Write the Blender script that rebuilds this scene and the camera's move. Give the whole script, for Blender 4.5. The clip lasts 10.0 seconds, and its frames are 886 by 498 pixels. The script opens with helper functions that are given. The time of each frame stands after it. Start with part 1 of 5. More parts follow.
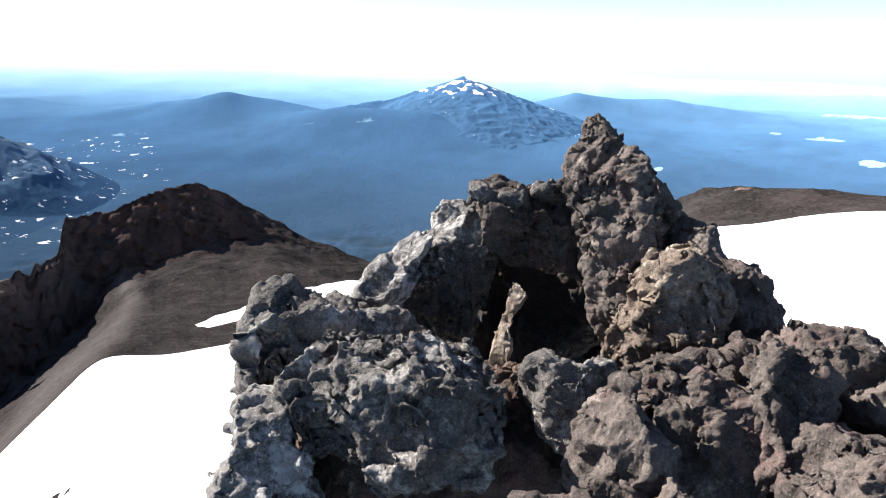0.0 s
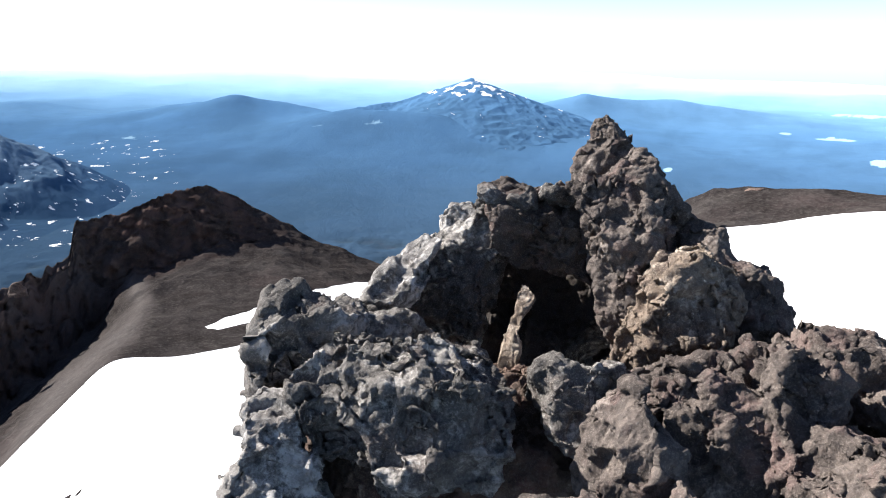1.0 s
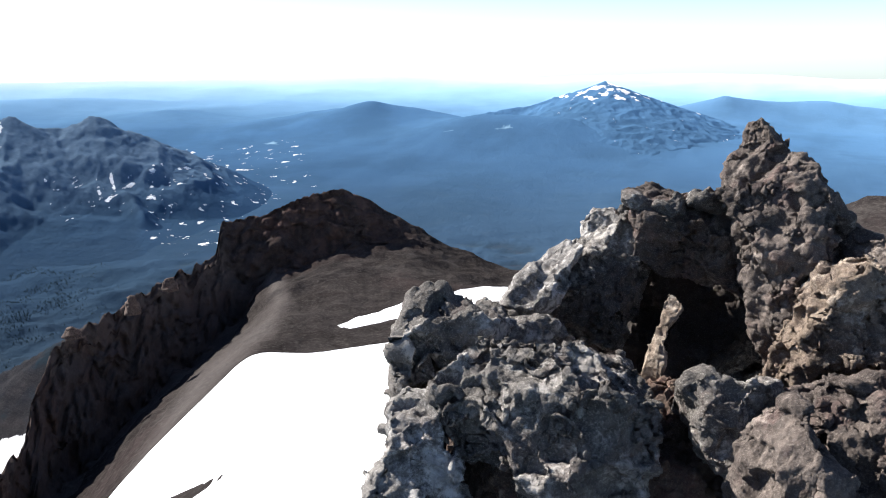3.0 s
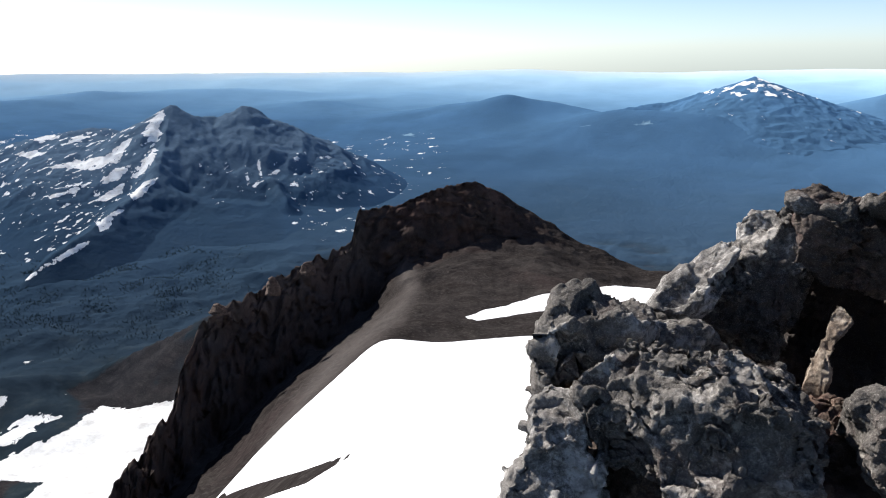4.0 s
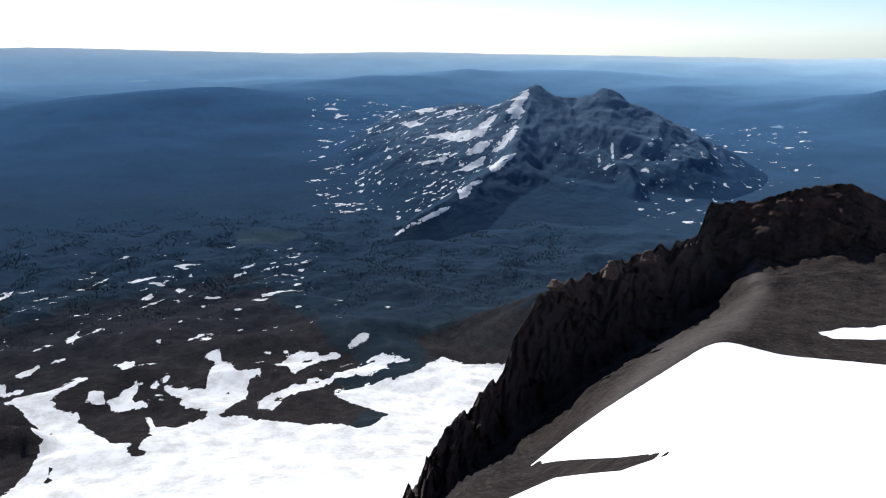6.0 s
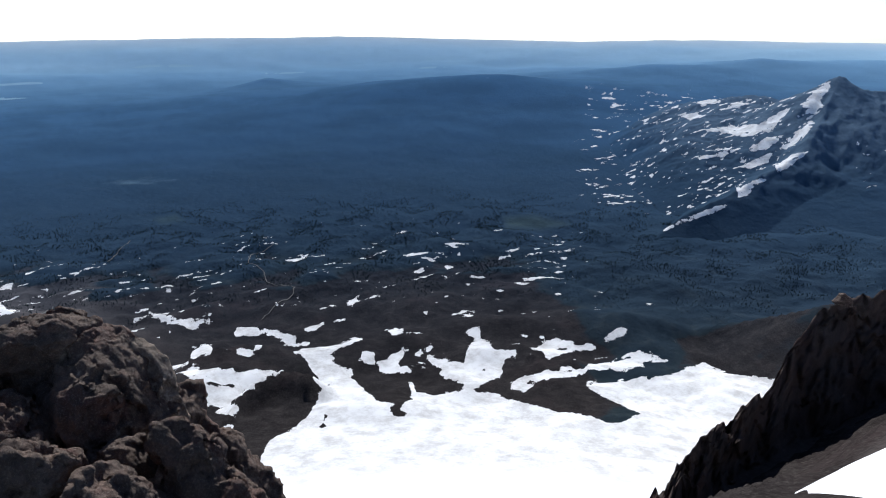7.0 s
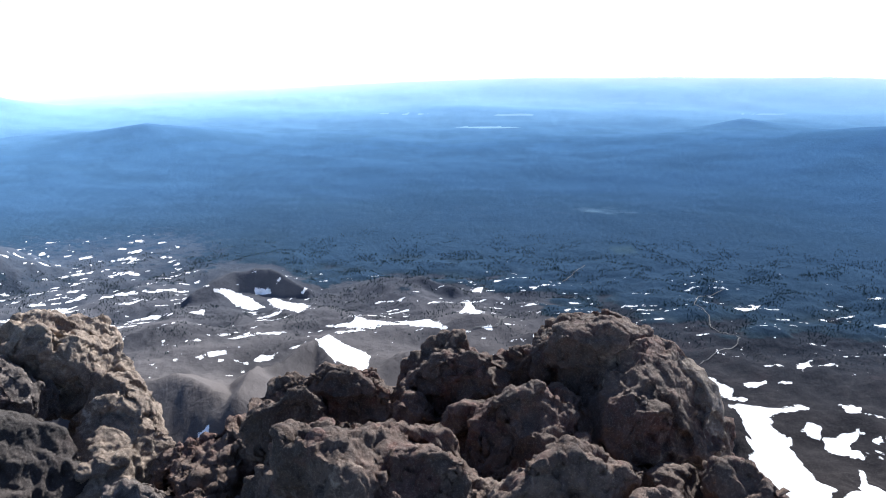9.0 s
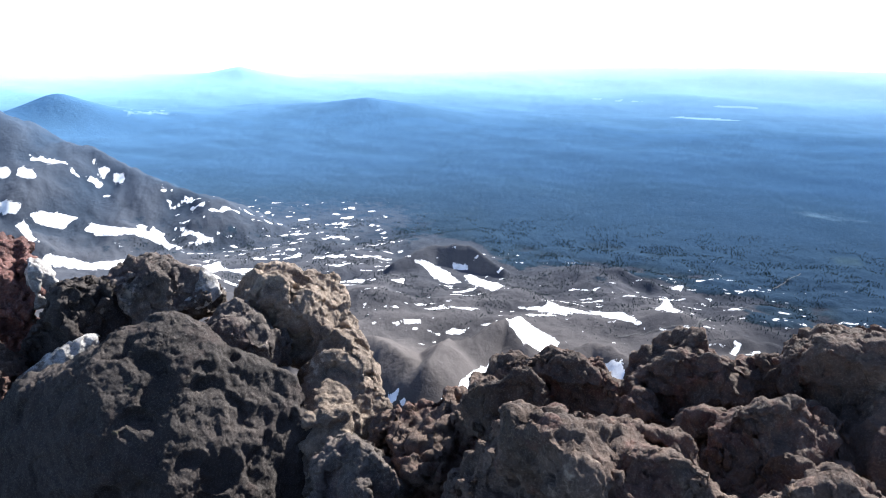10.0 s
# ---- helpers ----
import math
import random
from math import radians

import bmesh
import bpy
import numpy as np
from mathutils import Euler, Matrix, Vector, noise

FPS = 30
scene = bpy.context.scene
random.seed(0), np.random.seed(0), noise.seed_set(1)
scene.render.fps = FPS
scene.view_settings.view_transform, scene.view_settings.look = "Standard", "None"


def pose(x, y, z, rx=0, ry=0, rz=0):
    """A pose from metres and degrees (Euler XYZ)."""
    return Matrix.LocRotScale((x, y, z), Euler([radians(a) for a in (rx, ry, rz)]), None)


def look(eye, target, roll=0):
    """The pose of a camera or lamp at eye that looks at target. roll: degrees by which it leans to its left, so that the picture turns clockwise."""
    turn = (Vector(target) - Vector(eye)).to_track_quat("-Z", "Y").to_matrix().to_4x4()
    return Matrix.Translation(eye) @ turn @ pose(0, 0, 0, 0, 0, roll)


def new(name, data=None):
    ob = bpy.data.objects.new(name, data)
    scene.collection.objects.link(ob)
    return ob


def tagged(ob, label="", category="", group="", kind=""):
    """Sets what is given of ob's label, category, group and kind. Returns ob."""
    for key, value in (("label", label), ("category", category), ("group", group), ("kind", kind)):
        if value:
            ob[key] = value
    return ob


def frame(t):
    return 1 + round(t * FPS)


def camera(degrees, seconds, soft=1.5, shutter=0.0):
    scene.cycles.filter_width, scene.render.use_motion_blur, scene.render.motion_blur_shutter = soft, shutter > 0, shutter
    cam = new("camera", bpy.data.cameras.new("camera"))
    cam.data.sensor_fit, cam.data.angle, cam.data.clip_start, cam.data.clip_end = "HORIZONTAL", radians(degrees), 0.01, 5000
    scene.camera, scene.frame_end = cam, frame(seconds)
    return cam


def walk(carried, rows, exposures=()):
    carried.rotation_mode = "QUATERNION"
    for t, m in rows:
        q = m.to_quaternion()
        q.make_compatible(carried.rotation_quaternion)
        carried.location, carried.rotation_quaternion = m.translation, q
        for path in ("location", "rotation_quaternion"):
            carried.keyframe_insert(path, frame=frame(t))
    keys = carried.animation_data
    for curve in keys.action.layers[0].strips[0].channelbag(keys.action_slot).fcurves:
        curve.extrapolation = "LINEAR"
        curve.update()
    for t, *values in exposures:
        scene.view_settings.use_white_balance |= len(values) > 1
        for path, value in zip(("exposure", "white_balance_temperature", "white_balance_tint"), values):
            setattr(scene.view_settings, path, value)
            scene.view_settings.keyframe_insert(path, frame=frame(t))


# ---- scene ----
cam = camera(58.84, 10.0, soft=1.0)

EYE = 1.6
# seconds, yaw, pitch, roll, and the camera's drift from its first place
ROWS = [
    (0, 1.59, -14.44, 0.75, -0.000, -0.000, -0.000),
    (0.5, 1.83, -14.27, 0.67, 0.002, -0.003, 0.004),
    (1, 2.26, -14.33, 0.43, 0.001, -0.001, 0.005),
    (1.5, 2.35, -14.15, 0.49, -0.001, -0.005, 0.008),
    (2, 3.62, -13.88, 0.31, -0.014, -0.008, 0.008),
    (2.5, 7.13, -14.06, 0.12, -0.037, -0.010, 0.007),
    (2.7, 9.09, -14.02, -0.24, -0.045, -0.009, 0.006),
    (3.8, 19.34, -14.26, -1.00, -0.103, 0.009, 0.002),
    (4, 21.65, -14.29, -0.67, -0.124, 0.010, -0.001),
    (4.5, 28.37, -12.83, -1.53, -0.157, 0.005, -0.004),
    (5, 35.62, -13.18, -3.65, -0.187, 0.005, -0.015),
    (5.2, 37.85, -14.05, -2.64, -0.201, 0.007, -0.018),
    (6.3, 52.19, -15.18, -0.39, -0.317, -0.004, -0.068),
    (6.5, 56.48, -15.15, -0.87, -0.338, -0.006, -0.077),
    (7, 66.78, -16.01, -0.55, -0.391, -0.010, -0.100),
    (7.5, 74.74, -14.27, -0.61, -0.539, -0.075, -0.142),
    (8, 82.17, -14.46, -2.21, -0.639, -0.136, -0.204),
    (8.5, 90.61, -14.04, -0.81, -0.704, -0.265, -0.233),
    (9, 99.74, -13.09, -0.30, -0.740, -0.381, -0.252),
    (9.5, 105.64, -13.62, -0.14, -0.769, -0.466, -0.264),
    (10, 114.50, -14.43, 1.57, -0.808, -0.546, -0.298),
]
walk(cam, [(t, pose(x, y, EYE + z) @ pose(0, 0, 0, 90 + p, 0, a) @ pose(0, 0, 0, 0, 0, r))
           for t, a, p, r, x, y, z in ROWS],
     exposures=[(0.0, 2.15, 6400, 10), (2.5, 2.15, 6400, 10), (4.0, 1.5, 6450, 10), (4.5, 1.35, 6400, 10), (5.2, 1.27, 6250, 10), (6.5, 1.2, 6050, 10), (7.5, 1.2, 5950, 10),
                (8.0, 1.45, 5900, 10), (8.5, 1.85, 5900, 10), (9.0, 2.35, 6000, 10), (10.0, 2.6, 6150, 10)])

# ---- light ----
SUN_AZ, SUN_EL = 74.0, 38.0


def ray(az, el):
    """Unit vector; az in degrees to the left of ahead."""
    a, e = radians(az), radians(el)
    return Vector((-math.sin(a) * math.cos(e), math.cos(a) * math.cos(e), math.sin(e)))


world = bpy.data.worlds.new("sky")
scene.world = world
world.use_nodes = True
wn = world.node_tree.nodes
sky = wn.new("ShaderNodeTexSky")
sky.sky_type, sky.sun_disc = "NISHITA", False
sky.sun_elevation, sky.sun_rotation = radians(SUN_EL), radians(-SUN_AZ) % (2 * math.pi)
sky.altitude, sky.air_density, sky.dust_density, sky.ozone_density = 2500, 0.7, 2.2, 1.0
wn["Background"].inputs["Strength"].default_value = 0.057
world.node_tree.links.new(sky.outputs[0], wn["Background"].inputs["Color"])
sun_data = bpy.data.lights.new("sun", "SUN")
sun_data.energy, sun_data.angle, sun_data.color = 5.0, radians(0.53), (1.0, 0.95, 0.88)
sun = new("sun", sun_data)
sun.matrix_world = look(ray(SUN_AZ, SUN_EL) * 60, (0, 0, 0))

# ---- noise and mesh tools ----
rng = np.random.default_rng(7)
PERM = rng.permutation(256)
PERM = np.concatenate([PERM, PERM, PERM])
GRAD = rng.normal(size=(256, 3))
GRAD /= np.linalg.norm(GRAD, axis=1)[:, None]
SPOT = rng.random((256, 3))


def perlin(p):
    i = np.floor(p).astype(np.int64)
    f = p - i
    i &= 255
    u = f * f * f * (f * (f * 6 - 15) + 10)
    out = 0.0
    for dx in (0, 1):
        for dy in (0, 1):
            for dz in (0, 1):
                h = PERM[PERM[PERM[(i[:, 0] + dx) & 255] + ((i[:, 1] + dy) & 255)] + ((i[:, 2] + dz) & 255)]
                g = GRAD[h]
                w = (u[:, 0] if dx else 1 - u[:, 0]) * (u[:, 1] if dy else 1 - u[:, 1]) * (u[:, 2] if dz else 1 - u[:, 2])
                out = out + w * (g[:, 0] * (f[:, 0] - dx) + g[:, 1] * (f[:, 1] - dy) + g[:, 2] * (f[:, 2] - dz))
    return out * 1.6


def fbm(p, octaves=4, gain=0.5, ridged=False):
    out, a = 0.0, 1.0
    for k in range(octaves):
        v = perlin(p * 2.03 ** k + 17.3 * k)
        out = out + a * (1 - 2 * np.abs(v) if ridged else v)
        a *= gain
    return out


def step(x, a, b):
    t = np.clip((x - a) / (b - a), 0, 1)
    return t * t * (3 - 2 * t)


def mesh_of(name, verts, faces, material, smooth=True, **floats):
    """faces: an array with a row a face."""
    me = bpy.data.meshes.new(name)
    n, k = faces.shape
    me.vertices.add(len(verts))
    me.vertices.foreach_set("co", np.asarray(verts, np.float32).ravel())
    me.loops.add(n * k)
    me.loops.foreach_set("vertex_index", faces.astype(np.int32).ravel())
    me.polygons.add(n)
    me.polygons.foreach_set("loop_start", np.arange(0, n * k, k, dtype=np.int32))
    me.polygons.foreach_set("use_smooth", np.full(n, smooth))
    for key, values in floats.items():
        me.attributes.new(key, "FLOAT", "POINT").data.foreach_set("value", np.asarray(values, np.float32).ravel())
    me.update(calc_edges=True)
    me.materials.append(material)
    return me


def grid_faces(rows, cols, wrap=False):
    i = np.arange(rows - 1)[:, None]
    j = np.arange(cols if wrap else cols - 1)[None, :]
    k = (j + 1) % cols
    return np.stack([i * cols + j, i * cols + k, (i + 1) * cols + k, (i + 1) * cols + j], -1).reshape(-1, 4)


# ---- materials ----
class Nodes:
    """Short ways to wire a material."""

    def __init__(self, name):
        self.mat = bpy.data.materials.new(name)
        self.mat.use_nodes = True
        self.tree = self.mat.node_tree
        self.bsdf = self.tree.nodes["Principled BSDF"]

    def put(self, socket, value):
        if isinstance(value, bpy.types.NodeSocket):
            self.tree.links.new(value, socket)
        elif isinstance(value, (tuple, list)) and len(value) == 3 and socket.type == "RGBA":
            socket.default_value = (*value, 1)
        else:
            socket.default_value = value

    def node(self, kind, **ins):
        n = self.tree.nodes.new(kind)
        for key, value in ins.items():
            self.put(n.inputs[key], value)
        return n

    def where(self):
        return self.tree.nodes.new("ShaderNodeNewGeometry").outputs["Position"]

    def attr(self, name):
        n = self.tree.nodes.new("ShaderNodeAttribute")
        n.attribute_name = name
        return n.outputs["Fac"]

    def noise(self, vector, scale, detail=4.0, rough=0.55):
        return self.node("ShaderNodeTexNoise", Vector=vector, Scale=scale, Detail=detail, Roughness=rough).outputs["Fac"]

    def cells(self, vector, scale):
        return self.node("ShaderNodeTexVoronoi", Vector=vector, Scale=scale).outputs["Distance"]

    def math(self, op, a, b=0.0, clamp=False):
        n = self.tree.nodes.new("ShaderNodeMath")
        n.operation, n.use_clamp = op, clamp
        self.put(n.inputs[0], a)
        self.put(n.inputs[1], b)
        return n.outputs[0]

    def ramp(self, x, a, b, lo=0.0, hi=1.0):
        n = self.tree.nodes.new("ShaderNodeMapRange")
        n.interpolation_type = "SMOOTHSTEP"
        for key, value in zip(("Value", "From Min", "From Max", "To Min", "To Max"), (x, a, b, lo, hi)):
            self.put(n.inputs[key], value)
        return n.outputs[0]

    def mix(self, fac, a, b):
        n = self.tree.nodes.new("ShaderNodeMix")
        n.data_type = "RGBA"
        self.put(n.inputs["Factor"], fac)
        self.put(n.inputs[6], a)
        self.put(n.inputs[7], b)
        return n.outputs[2]

    def stops(self, fac, *rows):
        n = self.tree.nodes.new("ShaderNodeValToRGB")
        e = n.color_ramp.elements
        while len(e) < len(rows):
            e.new(0.5)
        for el, (at, col) in zip(e, rows):
            el.position, el.color = at, (*col, 1)
        self.put(n.inputs["Fac"], fac)
        return n.outputs["Color"]

    def bump(self, height, distance, strength=1.0):
        n = self.node("ShaderNodeBump", Height=height, Distance=distance, Strength=strength)
        old = self.bsdf.inputs["Normal"]
        if old.is_linked:
            self.tree.links.new(old.links[0].from_socket, n.inputs["Normal"])
        self.tree.links.new(n.outputs[0], old)

    def done(self, colour, rough=0.9, spec=0.2):
        self.put(self.bsdf.inputs["Base Color"], colour)
        self.put(self.bsdf.inputs["Roughness"], rough)
        self.put(self.bsdf.inputs["Diffuse Roughness"], 0.8)
        self.put(self.bsdf.inputs["Specular IOR Level"], spec)
        return self.mat


def rock_material(name, dark, mid, pale, pale_from, stain, stain_amount, bump=1.0):
    m = Nodes(name)
    p = m.where()
    big = m.noise(p, 2.2, 5, 0.6)
    fine = m.noise(p, 26, 6, 0.7)
    grit = m.noise(p, 140, 4, 0.7)
    c = m.mix(m.ramp(big, 0.38, 0.62), dark, mid)
    c = m.mix(m.math("MULTIPLY", m.ramp(m.noise(p, 5.5, 5, 0.65), 0.5, 0.64), stain_amount), c, stain)
    lichen = m.math("ADD", m.math("MULTIPLY", m.noise(p, 3.1, 6, 0.7), 0.7), m.math("MULTIPLY", fine, 0.3))
    c = m.mix(m.ramp(lichen, pale_from, pale_from + 0.09), c, pale)
    c = m.mix(m.ramp(m.noise(p, 8.0, 5, 0.7), 0.66, 0.74, 0.0, 0.5), c, (0.13, 0.12, 0.06))
    # speckle in the colour doubles for pit shade and highlights on the grains
    c = m.mix(m.ramp(fine, 0.65, 0.38, 0.0, 0.75), c, m.mix(0.6, c, (0.03, 0.027, 0.027)))
    c = m.mix(m.ramp(grit, 0.48, 0.70, 0.0, 0.75), c, m.mix(0.5, c, pale))
    m.bump(grit, 0.005 * bump, 1.0)
    m.bump(m.cells(p, 30), 0.012 * bump, 0.8)
    m.bump(fine, 0.020 * bump, 1.0)
    return m.done(c, 0.92, 0.15)


ROCK = {
    "grey": rock_material("grey_lava", (0.086, 0.078, 0.071), (0.205, 0.189, 0.173), (0.40, 0.375, 0.348), 0.515, (0.11, 0.08, 0.073), 0.5),
    "brown": rock_material("brown_lava", (0.062, 0.049, 0.043), (0.142, 0.116, 0.101), (0.28, 0.24, 0.21), 0.555, (0.15, 0.098, 0.088), 0.6),
    # lighter lava for sunlit pieces, part of the sunlight put into its colour
    "tan": rock_material("tan_lava", (0.13, 0.098, 0.075), (0.27, 0.208, 0.158), (0.41, 0.345, 0.28), 0.54, (0.12, 0.085, 0.072), 0.6),
    "pale": rock_material("pale_lava", (0.12, 0.113, 0.106), (0.25, 0.235, 0.22), (0.44, 0.42, 0.40), 0.47, (0.13, 0.105, 0.095), 0.5, 0.7),
    "dark": rock_material("dark_lava", (0.066, 0.045, 0.035), (0.152, 0.103, 0.080), (0.26, 0.205, 0.162), 0.57, (0.115, 0.056, 0.045), 0.8),
    # darkest lava for pieces in deep shade; the shade is in its colour
    "shade_black": rock_material("shade_black_lava", (0.028, 0.023, 0.021), (0.058, 0.047, 0.042), (0.15, 0.13, 0.115), 0.63, (0.05, 0.034, 0.03), 0.6),
    "red": rock_material("red_lava", (0.09, 0.040, 0.035), (0.17, 0.080, 0.067), (0.30, 0.25, 0.24), 0.60, (0.13, 0.054, 0.045), 0.7),
}


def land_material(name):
    """Scree, forest and snow; distance haze painted in, blue-green then paler towards the skyline."""
    m = Nodes(name)
    p = m.where()
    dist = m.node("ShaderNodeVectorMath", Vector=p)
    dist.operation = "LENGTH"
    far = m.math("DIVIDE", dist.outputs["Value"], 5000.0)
    coarse, mid, fine = m.noise(p, 0.012, 6, 0.62), m.noise(p, 0.09, 6, 0.65), m.noise(p, 0.8, 5, 0.7)
    scree = m.stops(mid, (0.3, (0.016, 0.0138, 0.0138)), (0.52, (0.028, 0.0245, 0.024)), (0.75, (0.050, 0.045, 0.042)))
    scree = m.mix(m.ramp(coarse, 0.52, 0.66, 0.0, 0.55), scree, (0.043, 0.032, 0.031))
    flat_on = m.node("ShaderNodeVectorMath")
    flat_on.operation = "MULTIPLY"
    m.put(flat_on.inputs[0], p)
    flat_on.inputs[1].default_value = (0.02, 0.02, 0.30)
    beds = m.noise(flat_on.outputs[0], 1.0, 6, 0.65)
    scree = m.mix(m.ramp(beds, 0.46, 0.62, 0.0, 0.65), scree, (0.016, 0.0135, 0.013))
    scree = m.mix(m.ramp(fine, 0.45, 0.72, 0.0, 0.5), scree, (0.072, 0.066, 0.061))
    scree = m.mix(m.math("MULTIPLY", m.attr("rust"), m.ramp(m.noise(p, 0.07, 6, 0.7), 0.42, 0.62, 0.3, 0.95)), scree, (0.078, 0.051, 0.044))
    scree = m.mix(m.attr("pale"), scree, m.mix(fine, (0.088, 0.078, 0.074), (0.145, 0.130, 0.124)))
    wood = m.stops(m.noise(p, 0.03, 8, 0.7), (0.35, (0.013, 0.019, 0.022)), (0.55, (0.024, 0.033, 0.036)), (0.72, (0.058, 0.066, 0.057)))
    veg = m.ramp(m.math("ADD", m.attr("veg"), m.math("MULTIPLY", m.math("SUBTRACT", m.noise(p, 0.045, 6, 0.7), 0.5), 1.1)), 0.4, 0.6)
    land = m.mix(veg, scree, wood)
    meadow = m.attr("meadow")
    land = m.mix(meadow, land, (0.13, 0.16, 0.045))
    # haze put into the colour by distance, palest at the skyline
    haze_tint = m.stops(far, (0.0, (0.019, 0.029, 0.038)), (0.14, (0.022, 0.036, 0.057)), (0.25, (0.033, 0.063, 0.107)), (0.39, (0.045, 0.098, 0.178)), (0.54, (0.068, 0.150, 0.268)),
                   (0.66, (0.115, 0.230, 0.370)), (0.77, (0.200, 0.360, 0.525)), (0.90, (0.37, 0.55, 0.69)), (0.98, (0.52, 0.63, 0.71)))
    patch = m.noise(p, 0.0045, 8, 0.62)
    haze_tint = m.mix(m.math("MULTIPLY", m.ramp(patch, 0.40, 0.62, 0.0, 0.4), m.ramp(far, 0.5, 0.8, 1.0, 0.3)), haze_tint, m.mix(0.45, haze_tint, (0.02, 0.04, 0.06)))
    land = m.mix(m.math("MAXIMUM", m.ramp(far, 0.07, 0.40, 0.0, 0.96), m.math("MULTIPLY", m.attr("veg"), m.ramp(far, 0.05, 0.26, 0.25, 0.85))), land, haze_tint)
    # high bare rock paled to blue-grey, with haze painted into it
    land = m.mix(m.math("MULTIPLY", m.attr("hazy_stone"), m.ramp(mid, 0.3, 0.7, 0.55, 0.9)), land, (0.120, 0.175, 0.240))
    land = m.mix(m.ramp(m.math("ADD", m.attr("lake"), m.math("MULTIPLY", m.math("SUBTRACT", patch, 0.5), 1.2)), 0.35, 0.75, 0.0, 0.7), land, (0.29, 0.45, 0.56))
    edge = m.math("MULTIPLY", m.math("SUBTRACT", m.noise(p, m.ramp(far, 0.07, 0.1, 0.05, 0.09), 8, 0.68), 0.5), m.ramp(far, 0.07, 0.1, 0.25, 1.5))
    snow = m.ramp(m.math("ADD", m.attr("snow"), edge), 0.47, 0.53)
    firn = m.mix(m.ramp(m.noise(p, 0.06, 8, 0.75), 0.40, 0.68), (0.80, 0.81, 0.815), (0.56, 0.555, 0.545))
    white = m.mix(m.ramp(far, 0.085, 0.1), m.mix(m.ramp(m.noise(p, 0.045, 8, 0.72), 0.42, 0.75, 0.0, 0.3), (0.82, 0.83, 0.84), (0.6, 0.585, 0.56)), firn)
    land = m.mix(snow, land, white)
    bare = m.ramp(snow, 0.0, 1.0, 1.0, 0.16)
    m.bump(fine, 0.8, m.math("MULTIPLY", bare, 0.5))
    m.bump(mid, 3.5, m.math("MULTIPLY", bare, 0.6))
    return m.done(land, 1.0, 0.0)


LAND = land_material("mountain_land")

# ---- the land ----
def along(az, table, k):
    t = np.array(table, float)
    return np.interp(az, t[:, 0], t[:, k])


# foot of the mountain: distance and height under the eye
BASE_R = np.array([1, 3, 6, 20, 60, 120, 250, 350, 450, 600, 800, 1000, 1300, 1800, 2500, 3300, 4000, 4500, 4950.0])
BASE_Z = np.array([-1.7, -2.2, -6, -25, -70, -125, -200, -235, -258, -285, -298, -300, -298, -288, -272, -248, -207, -165, -141.0])
# skyline of the near ridge: azimuth, elevation, distance
CREST = [(-60, -9.0, 320), (-28.1, -8.85, 320), (-25.2, -9.05, 320), (-19.2, -9.1, 320), (-17.1, -9.5, 320), (-15.6, -10.1, 320), (-10, -13, 340),
         (0, -16.2, 390), (6.9, -15.7, 420), (11, -14.1, 425), (14.2, -12.2, 425), (17.3, -10.3, 420), (19.15, -9.55, 415), (20.8, -9.63, 410),
         (22.6, -10.2, 405), (24.9, -11.1, 400), (28.0, -11.5, 390), (28.4, -13.7, 375), (30.3, -14.7, 345), (31.7, -14.95, 330), (34.2, -16.3, 300),
         (38.1, -17.9, 262), (40.0, -19.3, 240), (41.3, -21.6, 220), (42.2, -24.2, 205), (42.9, -24.7, 198), (44.4, -26.5, 180), (47.3, -29.4, 150), (49.1, -32.2, 130), (54, -38, 95), (60, -43, 60), (150, -43, 60)]
# upper edge of the near snow, and the foot of the dark crest behind it
SNOW_EDGE = [(-60, -9.8), (-28.2, -9.75), (-24.4, -10.4), (-20.3, -11.5), (-17, -12.0), (-8, -16.5), (6, -20.3), (13, -20.4), (19.2, -20.9), (22.2, -21.1),
             (26.6, -20.6), (29.9, -23.1), (33.4, -25.6), (36.2, -27.6), (39, -29.8), (42, -32), (49, -36), (54, -42), (60, -46), (150, -46)]
FOOT = [(-60, -9.7), (-28, -9.6), (-19, -10.9), (-12, -12.5), (-5, -16.6), (7, -16.3), (11, -14.9), (14.2, -13.8), (19, -14.2), (24.5, -15.2), (27.5, -19), (31, -21.5), (34, -23.5),
        (38, -26.5), (42.5, -29.5), (46, -32.5), (50, -37), (56, -44), (150, -44.5)]


def tan_(deg):
    return np.tan(np.radians(deg))


def ridge_line(az, r, pts, slope, wide=1.0):
    """Height of a tent-like ridge through (azimuth, elevation, distance) points."""
    x, y = -np.sin(np.radians(az)) * r, np.cos(np.radians(az)) * r
    best = np.full(az.shape, -1e4)
    q = [(-math.sin(radians(a)) * d, math.cos(radians(a)) * d, math.tan(radians(e)) * d) for a, e, d in pts]
    for (x0, y0, z0), (x1, y1, z1) in zip(q, q[1:]):
        dx, dy = x1 - x0, y1 - y0
        t = np.clip(((x - x0) * dx + (y - y0) * dy) / (dx * dx + dy * dy), 0, 1)
        d = np.hypot(x - x0 - t * dx, y - y0 - t * dy)
        best = np.maximum(best, z0 + t * (z1 - z0) - slope * d ** wide)
    return best


